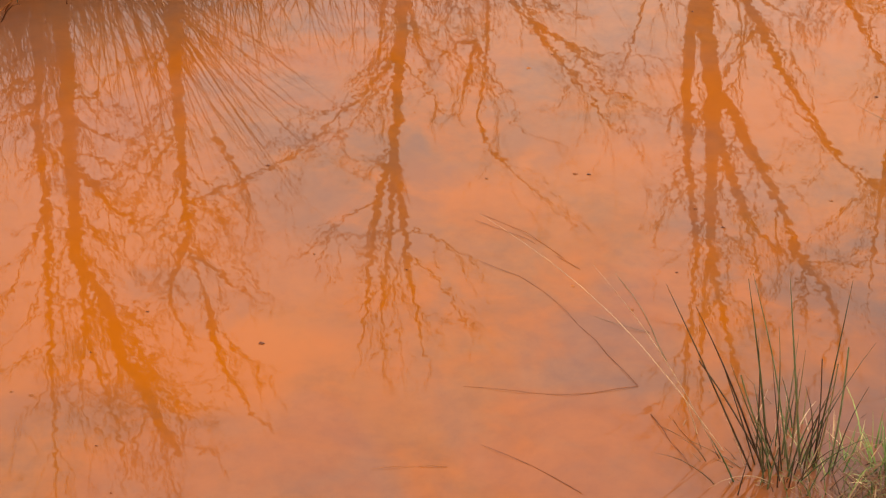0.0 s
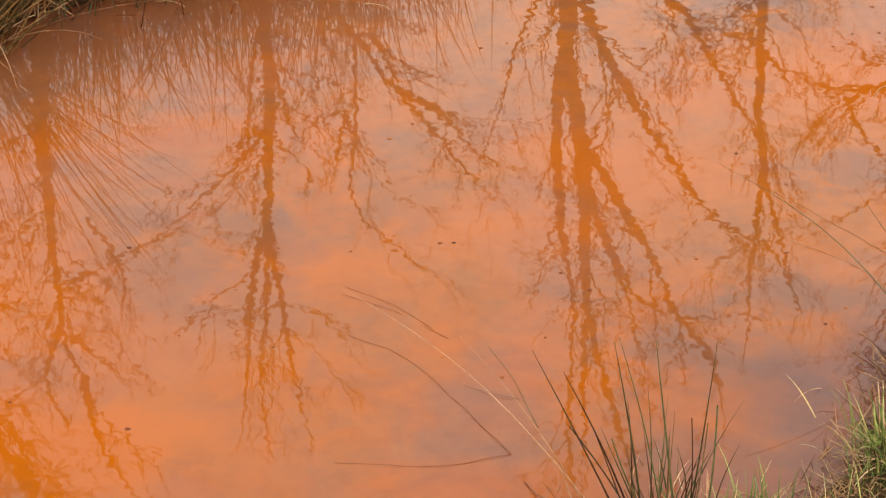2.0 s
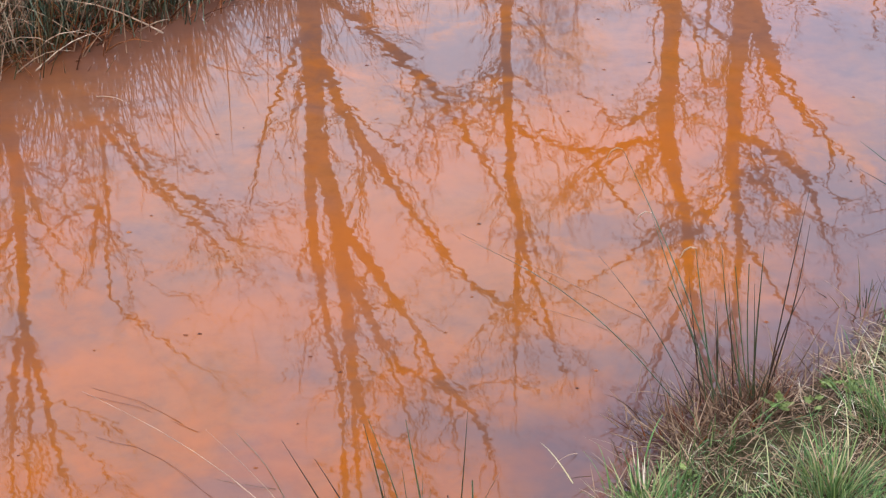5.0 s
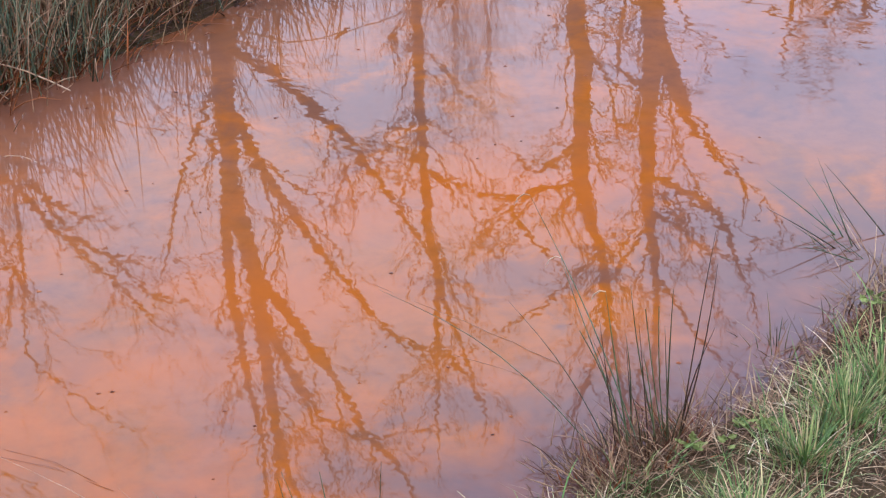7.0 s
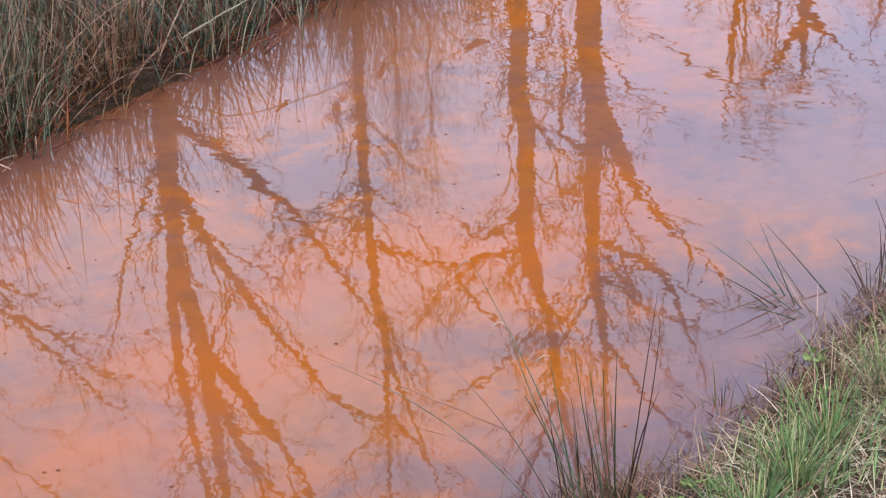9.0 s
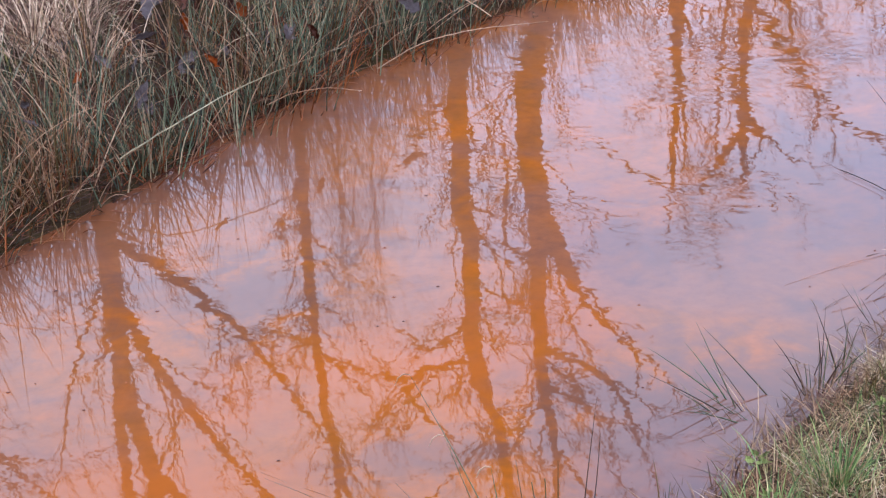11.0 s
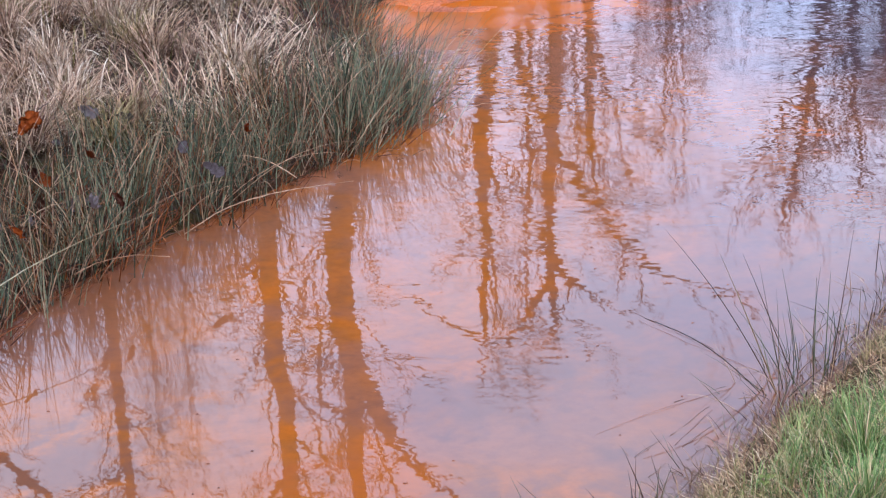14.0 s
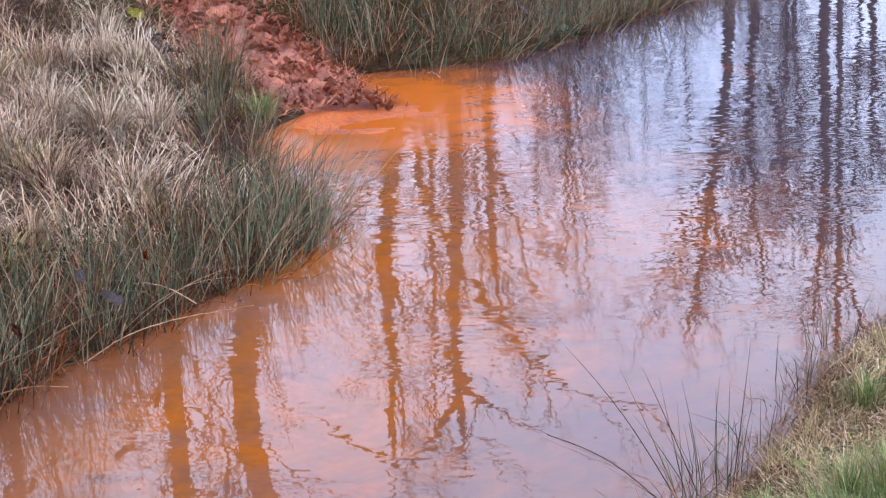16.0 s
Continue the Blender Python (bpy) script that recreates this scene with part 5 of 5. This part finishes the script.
def mud_spill():
    root = new("mud_spill")
    r = np.random.default_rng(61)
    way = smooth_path([(x, y, 0) for x, y in MUD_WAY], 0.04, r, 0.0)
    side = np.gradient(way, axis=0)
    side = np.stack([-side[:, 1], side[:, 0]], 1)
    side /= np.linalg.norm(side, axis=1)[:, None]
    k, m = len(way), 25
    v = []
    for i in range(k):
        for j in range(m):
            u = (j / (m - 1) - 0.5) * 2
            w = 0.34 - 0.04 * min(1, i / 25)
            x, y = way[i, 0] + side[i, 0] * u * w, way[i, 1] + side[i, 1] * u * w
            lump = noise.noise((x * 6, y * 6, 0.3)) * 0.05 + noise.noise((x * 17, y * 17, 1.3)) * 0.026 + noise.noise((x * 40, y * 40, 2.3)) * 0.022
            base = max(0.0, 0.10 * (y - 9.12))
            v.append((x, y, base + (0.085 + lump) * (1 - u ** 4) * min(1, i / 6) - 0.03))
    f = [(i * m + j, i * m + j + 1, (i + 1) * m + j + 1, (i + 1) * m + j) for i in range(k - 1) for j in range(m - 1)]
    part(mesh_object("mud_bed", v, f, MUD), root)
    shapes = []
    for q in range(5):
        bm = bmesh.new()
        bmesh.ops.create_icosphere(bm, subdivisions=2, radius=1)
        for p in bm.verts:
            p.co *= 1 + 0.35 * noise.noise(p.co * 1.5 + Vector((q * 7, 0, 0)))
            p.co.z *= 0.55
        me = bpy.data.meshes.new("clod")
        bm.to_mesh(me)
        bm.free()
        me.materials.append(MUD)
        shapes.append(me)
    for _ in range(260):
        i = int(r.uniform(2, k * 0.62))
        u = r.uniform(-0.8, 0.8)
        ob = new("clod", shapes[int(r.integers(0, 5))])
        x, y = way[i, 0] + side[i, 0] * u * 0.31, way[i, 1] + side[i, 1] * u * 0.31
        size = 0.006 + 0.018 * r.uniform(0, 1) ** 2
        ob.matrix_basis = pose(x, y, max(0.0, 0.10 * (y - 9.12)) + 0.05, r.uniform(-30, 30), r.uniform(-30, 30), r.uniform(0, 360)) @ Matrix.Diagonal((size * r.uniform(0.8, 2.0), size, size, 1))
        ob.parent = root
    # mud-coated leaves, curled and standing on edge
    flakes = []
    for q in range(4):
        me = leaf_mesh(40 + q, 0.7 + 0.3 * q).copy()
        me.materials.append(MUD_LEAF)
        flakes.append(me)
    for _ in range(290):
        i, u = int(r.uniform(0, k * 0.55)), r.uniform(-1.0, 1.0)
        x, y = way[i, 0] + side[i, 0] * u * 0.31, way[i, 1] + side[i, 1] * u * 0.31
        ob = new("mud_leaf", flakes[int(r.integers(0, 4))])
        size = r.uniform(0.022, 0.055)
        ob.matrix_basis = pose(x, y, max(0.0, 0.10 * (y - 9.12)) + 0.065 * (1 - u ** 4), r.normal(20, 25), r.normal(0, 22), r.normal(70, 45)) @ Matrix.Diagonal((size * 1.2, size * r.uniform(0.35, 0.9), size, 1))
        ob.parent = root
    n = 7000
    i = r.uniform(1, k * 0.8, n).astype(int)
    u = r.uniform(-1.15, 1.15, n)
    b = np.stack([way[i, 0] + side[i, 0] * u * 0.34, way[i, 1] + side[i, 1] * u * 0.34, np.zeros(n)], 1)
    b[:, 2] = np.maximum(0.0, 0.10 * (b[:, 1] - 9.12)) + 0.055 * (1 - np.clip(np.abs(u), 0, 1) ** 4)
    b[:, 2] = np.maximum(b[:, 2], land(b[:, 0], b[:, 1]))
    part(tagged(stalks("litter", r, b, MUD_STEM, (0.02, 0.11), (0.9, 1.6), (-0.4, 0.6), (0.0015, 0.0045), None, 3, 2), kind="stuff"), root, "rust-coated dead leaves and stems")
    return tagged(root, "lumpy wet rust-brown mud sliding into the orange inlet", "mud")


mud_spill()


def silt_bar():
    """Orange ooze that just breaks the surface where the mud runs into the pond."""
    n = 60
    xs, ys = np.meshgrid(np.linspace(3.35, 4.40, n), np.linspace(8.40, 9.45, n))
    v = []
    for x, y in zip(xs.ravel(), ys.ravel()):
        off = math.hypot((x - 3.82) / 0.42, (y - 8.96) / 0.40)
        v.append((x, y, 0.012 - 0.020 * off ** 2 + 0.022 * noise.noise((x * 3.4, y * 4.6, 0.0)) + 0.004 * noise.noise((x * 19, y * 19, 4.0))))
    grid = np.arange(n * n).reshape(n, n)
    f = np.stack([grid[:-1, :-1], grid[:-1, 1:], grid[1:, 1:], grid[1:, :-1]], -1).reshape(-1, 4)
    f = [q for q in f.tolist() if max(v[i][2] for i in q) > -0.004]
    return tagged(mesh_object("silt_bar", v, f, SILT), "wet orange silt breaking the surface of the inlet", "silt")


silt_bar()

# ---- leaves, stems and scraps ----
LEAVES = [leaf_mesh(70 + i, 0.5 + 0.35 * i) for i in range(6)]


def leaf(x, y, z, size, mat, label, tilt, seed):
    r = np.random.default_rng(seed)
    root = new("fallen_leaf")
    me = LEAVES[int(r.integers(0, 6))]
    if me.materials and me.materials[0] != mat:
        me = me.copy()
        me.materials.clear()
    if not me.materials:
        me.materials.append(mat)
    blade = part(new("blade", me), root)
    blade.scale = (size, size, size)
    tb = Tubes()
    tb.add([(-0.85 * size, 0, 0.5 * size), (-1.2 * size, 0.05 * size, 0.6 * size), (-1.6 * size, 0.2 * size, 0.6 * size)], [0.02 * size, 0.02 * size, 0.015 * size], 4)
    part(tb.object("stalk", TWIG), root)
    root.matrix_basis = pose(x, y, z, tilt + r.normal(0, 12), r.normal(0, 15), r.normal(0, 50)) @ pose(0, 0, 0, 0, 0, r.uniform(0, 360))
    return tagged(root, label, "leaf", "fallen leaves")


FALLEN = [(1.33, 6.76, 0.06, 1), (1.1, 6.25, 0.04, 2), (1.24, 6.09, 0.034, 1), (1.43, 6.31, 0.036, 1), (1.97, 6.36, 0.038, 1), (1.39, 5.81, 0.034, 2), (1.05, 5.63, 0.03, 1), (0.97, 6.21, 0.048, 0), (0.91, 5.92, 0.044, 0), (0.82, 5.41, 0.046, 0), (1.32, 5.81, 0.046, 0), (1.74, 5.97, 0.04, 0), (1.72, 6.25, 0.038, 0), (1.04, 7.13, 0.04, 0), (1.55, 6.82, 0.04, 0),
          (5.38, 10.69, 0.060, 0), (5.30, 10.60, 0.055, 0), (5.46, 10.62, 0.050, 2), (5.22, 10.75, 0.050, 0), (5.72, 10.12, 0.075, 2), (4.14, 9.96, 0.050, 0), (4.19, 9.99, 0.040, 0)]
rng = np.random.default_rng(29)
for q in range(22):
    # more of them blown in among the rushes, a hand's width to a long step from the water
    u, off = rng.uniform(0.3, 2.3), rng.uniform(0.15, 0.7)
    FALLEN.append((u - 0.6 * off, 5.05 + 0.78 * (u - 0.38) + 0.8 * off, rng.uniform(0.022, 0.04), (0, 2, 0, 1)[q % 4]))
for q in range(8):
    FALLEN.append((rng.uniform(4.6, 6.2), rng.uniform(10.3, 10.7), rng.uniform(0.03, 0.05), (0, 2)[q % 2]))
for q in range(18):
    # grey litter banked up beside the mud
    FALLEN.append((3.36 + rng.normal(0, 0.07), rng.uniform(9.6, 10.9), rng.uniform(0.03, 0.055), 0 if q % 5 else 2))
piled = len(FALLEN)
for hx, hy, hr in HOLLOWS:
    for q in range(int(60 * hr)):
        FALLEN.append((hx + rng.normal(0, hr * 0.5), hy + rng.normal(0, hr * 0.6), rng.uniform(0.03, 0.055), int(rng.choice((0, 2)))))
LEAF_KINDS = [(LEAF_GREY, "shrivelled grey fallen leaf on the bank"), (LEAF, "curled rust-orange fallen leaf caught in the bank grass"), (LEAF_BROWN, "crumpled dark brown fallen leaf on the bank")]
for i, (x, y, size, kind) in enumerate(FALLEN):
    leaf(x, y, floor_z(x, y) + 0.05 if i >= piled else max(floor_z(x, y) + 0.06, 0.25 if i < 15 else 0.18) if y < 9 else floor_z(x, y) + 0.06, size, *LEAF_KINDS[kind], 50 if y < 9 else 25, 200 + i)
leaf(5.65, 10.20, 0.06, 0.05, LEAF_PALE, "pale mint-green leaf drooping over the water's edge", 30, 290)
leaf(3.40, 10.95, floor_z(3.40, 10.95) + 0.08, 0.06, LEAF_YELLOW, "yellow-green leaf standing beside the mud", 60, 291)
WEED_BLADES = []
for i in range(3):
    me = leaf_mesh(90 + i, 0.4 + 0.2 * i)
    me.materials.append(LEAF_GREEN)
    WEED_BLADES.append(me)


def weed(x, y, seed, n, size, label):
    """A low rosette of small lobed leaves."""
    r = np.random.default_rng(seed)
    root = new("weed_plant")
    root.location = (x, y, floor_z(x, y) + 0.015)
    for i in range(n):
        a, out = 360 * (i + r.uniform(-0.3, 0.3)) / n, r.uniform(0.8, 2.0) * size
        ob = part(new("leaf", WEED_BLADES[int(r.integers(0, 3))]), root)
        ob.matrix_basis = pose(0, 0, 0, 0, 0, a) @ pose(out, 0, r.uniform(0.0, 0.02), r.normal(0, 15), r.uniform(-30, 10), 0) @ Matrix.Diagonal((size, size * 1.25, size * 0.7, 1))
    return tagged(root, label, "weed", "weeds on the near bank")


WEEDS = [(1.16, 2.90, 5, 0.0124), (0.75, 2.70, 6, 0.0087), (0.84, 2.67, 9, 0.0099), (0.94, 2.72, 6, 0.0081), (1.27, 2.94, 9, 0.0099), (1.22, 2.90, 6, 0.0093), (1.31, 2.93, 8, 0.0105), (1.69, 3.33, 9, 0.0112),
         (1.64, 3.17, 7, 0.0093), (0.91, 2.63, 8, 0.0093), (2.33, 3.66, 8, 0.0099), (2.70, 3.92, 7, 0.0093), (1.40, 2.87, 8, 0.0099), (2.02, 3.42, 8, 0.0099), (2.10, 3.48, 6, 0.0087), (3.02, 4.15, 7, 0.0099), (0.66, 2.44, 6, 0.0081), (1.50, 3.05, 7, 0.0087)]
for i, (x, y, n, size) in enumerate(WEEDS):
    weed(x, y, 300 + i, n, size, "small yellow-green weed with lobed leaves in the near bank grass")


def drift(points, radius, label, mat, lift=0.0012):
    tb = Tubes()
    r = np.random.default_rng(int(abs(points[0][0]) * 1000))
    path = smooth_path([(x, y, lift) for x, y in points], 0.04, r, 0.0012)
    tb.add(path, np.linspace(radius, radius * 0.5, len(path)), 5)
    return tagged(tb.object("floating_stem", mat), label, "stem", "stems lying on the water")


PALE, DARK = "pale dead rush stem lying on the water", "dark dead rush stem lying on the water"
drift([(0.256, 2.642), (0.285, 2.57), (0.312, 2.502)], 0.0009, DARK, RUSTY)
drift([(0.292, 2.630), (0.31, 2.585), (0.331, 2.540)], 0.0008, DARK, RUSTY)
drift([(0.39, 2.512), (0.343, 2.556), (0.261, 2.618)], 0.0008, PALE, RUSH_DRY)
drift([(0.307, 2.615), (0.315, 2.634), (0.33, 2.644)], 0.0007, PALE, RUSH_DRY)
drift([(0.24, 2.717), (0.086, 2.988), (-0.024, 3.072)], 0.00055, DARK, RUSTY)
drift([(0.24, 2.717), (0.117, 2.688), (-0.051, 2.703)], 0.00055, DARK, RUSTY)
drift([(0.269, 2.87), (0.22, 2.885), (0.173, 2.916)], 0.00055, PALE, RUSH_DRY)
drift([(0.292, 2.79), (0.26, 2.93), (0.211, 3.075)], 0.00055, PALE, RUSH_NEAR)
drift([(0.135, 2.439), (0.06, 2.5), (-0.023, 2.549)], 0.00055, DARK, RUSTY)
drift([(0.13, 3.089), (0.06, 3.17), (-0.024, 3.232)], 0.00055, DARK, RUSTY)
drift([(-0.076, 2.493), (-0.13, 2.49), (-0.192, 2.482)], 0.00055, DARK, RUSTY)
drift([(1.015, 3.051), (0.956, 3.264), (0.839, 3.375)], 0.00055, PALE, RUSH_DRY)
drift([(1.041, 3.287), (0.892, 3.497), (0.746, 3.682)], 0.00055, PALE, RUSH_DRY)
drift([(0.155, 3.059), (0.06, 3.15), (-0.031, 3.208)], 0.00055, DARK, RUSTY)
drift([(2.714, 4.392), (2.66, 4.6), (2.616, 4.81)], 0.00055, DARK, RUSTY)
drift([(2.698, 4.537), (2.66, 4.72), (2.629, 4.899)], 0.00055, DARK, RUSTY)
drift([(2.303, 4.034), (2.45, 4.15), (2.584, 4.249)], 0.00055, DARK, RUSTY)
drift([(2.603, 4.281), (2.38, 4.24), (2.159, 4.173)], 0.00055, DARK, RUSTY)

drift([(2.32, 4.089), (2.451, 4.176), (2.558, 4.248)], 0.0006, DARK, THATCH)
drift([(2.316, 4.019), (2.409, 4.078), (2.479, 4.121)], 0.0006, DARK, THATCH)
drift([(2.183, 4.016), (2.250, 4.056), (2.293, 4.08)], 0.0006, DARK, THATCH)
drift([(2.429, 4.267), (2.543, 4.293), (2.633, 4.303)], 0.0006, DARK, THATCH)
drift([(2.288, 3.947), (2.344, 3.981), (2.376, 3.999)], 0.0006, DARK, THATCH)
drift([(2.349, 4.018), (2.392, 4.048), (2.411, 4.062)], 0.0006, DARK, THATCH)
drift([(2.16, 3.903), (2.214, 3.939), (2.244, 3.96)], 0.0006, DARK, THATCH)
drift([(2.476, 4.055), (2.526, 4.095), (2.551, 4.118)], 0.0006, DARK, THATCH)


def arching_stem(points, radius, mat, label):
    tb = Tubes()
    r = np.random.default_rng(int(abs(points[0][0]) * 1000) + 7)
    path = smooth_path(points, 0.04, r, 0.001)
    tb.add(path, np.linspace(radius, radius * 0.35, len(path)), 5)
    return tagged(tb.object("arching_stem", mat), label, "stem", "long stems arching over the far shore")


arching_stem([(1.652, 6.04, 0.03), (1.737, 5.98, 0.1), (1.849, 5.931, 0.15), (2.053, 6.055, 0.12), (2.312, 6.292, 0.04)], 0.0020, RUSH_DRY, "pale dead stem arching out over the water")
arching_stem([(1.236, 5.767, 0.05), (1.29, 5.692, 0.1), (1.358, 5.633, 0.13), (1.428, 5.641, 0.12), (1.507, 5.683, 0.09)], 0.0020, RUSH_DRY, "pale dead stem bowed along the shore")
arching_stem([(0.729, 5.329, 0.1), (0.887, 5.376, 0.16), (1.077, 5.511, 0.19), (1.275, 5.65, 0.2), (1.51, 5.85, 0.18)], 0.0024, RUSH, "long green rush bent over among the others")
arching_stem([(1.886, 6.525, 0.1), (1.89, 6.136, 0.2), (1.904, 6.042, 0.18), (1.94, 6.088, 0.08)], 0.0016, RUSH_DRY, "pale dead stem hooked down towards the water")


# ---- flecks of debris on the water ----
def flecks():
    r = np.random.default_rng(91)
    bm = bmesh.new()
    made = 0
    while made < 160:
        x, y = r.uniform(-0.8, 5.0), r.uniform(2.2, 9.4)
        if to_shore(np.array([x]), np.array([y]))[0] > -0.08:
            continue
        made += 1
        size, a = r.uniform(0.0015, 0.0045), r.uniform(0, 6.28)
        ring = [bm.verts.new((x + size * (1.6 if i % 2 else 1) * math.cos(a + i * 1.05), y + size * math.sin(a + i * 1.05), 0.0006)) for i in range(6)]
        top = bm.verts.new((x, y, 0.0022))
        for i in range(6):
            bm.faces.new((ring[i], ring[(i + 1) % 6], top))
    me = bpy.data.meshes.new("floating_flecks")
    bm.to_mesh(me)
    bm.free()
    me.materials.append(RUSTY)
    return tagged(new("floating_flecks", me), "tiny brown flecks of debris floating on the water", "debris", kind="stuff")


flecks()
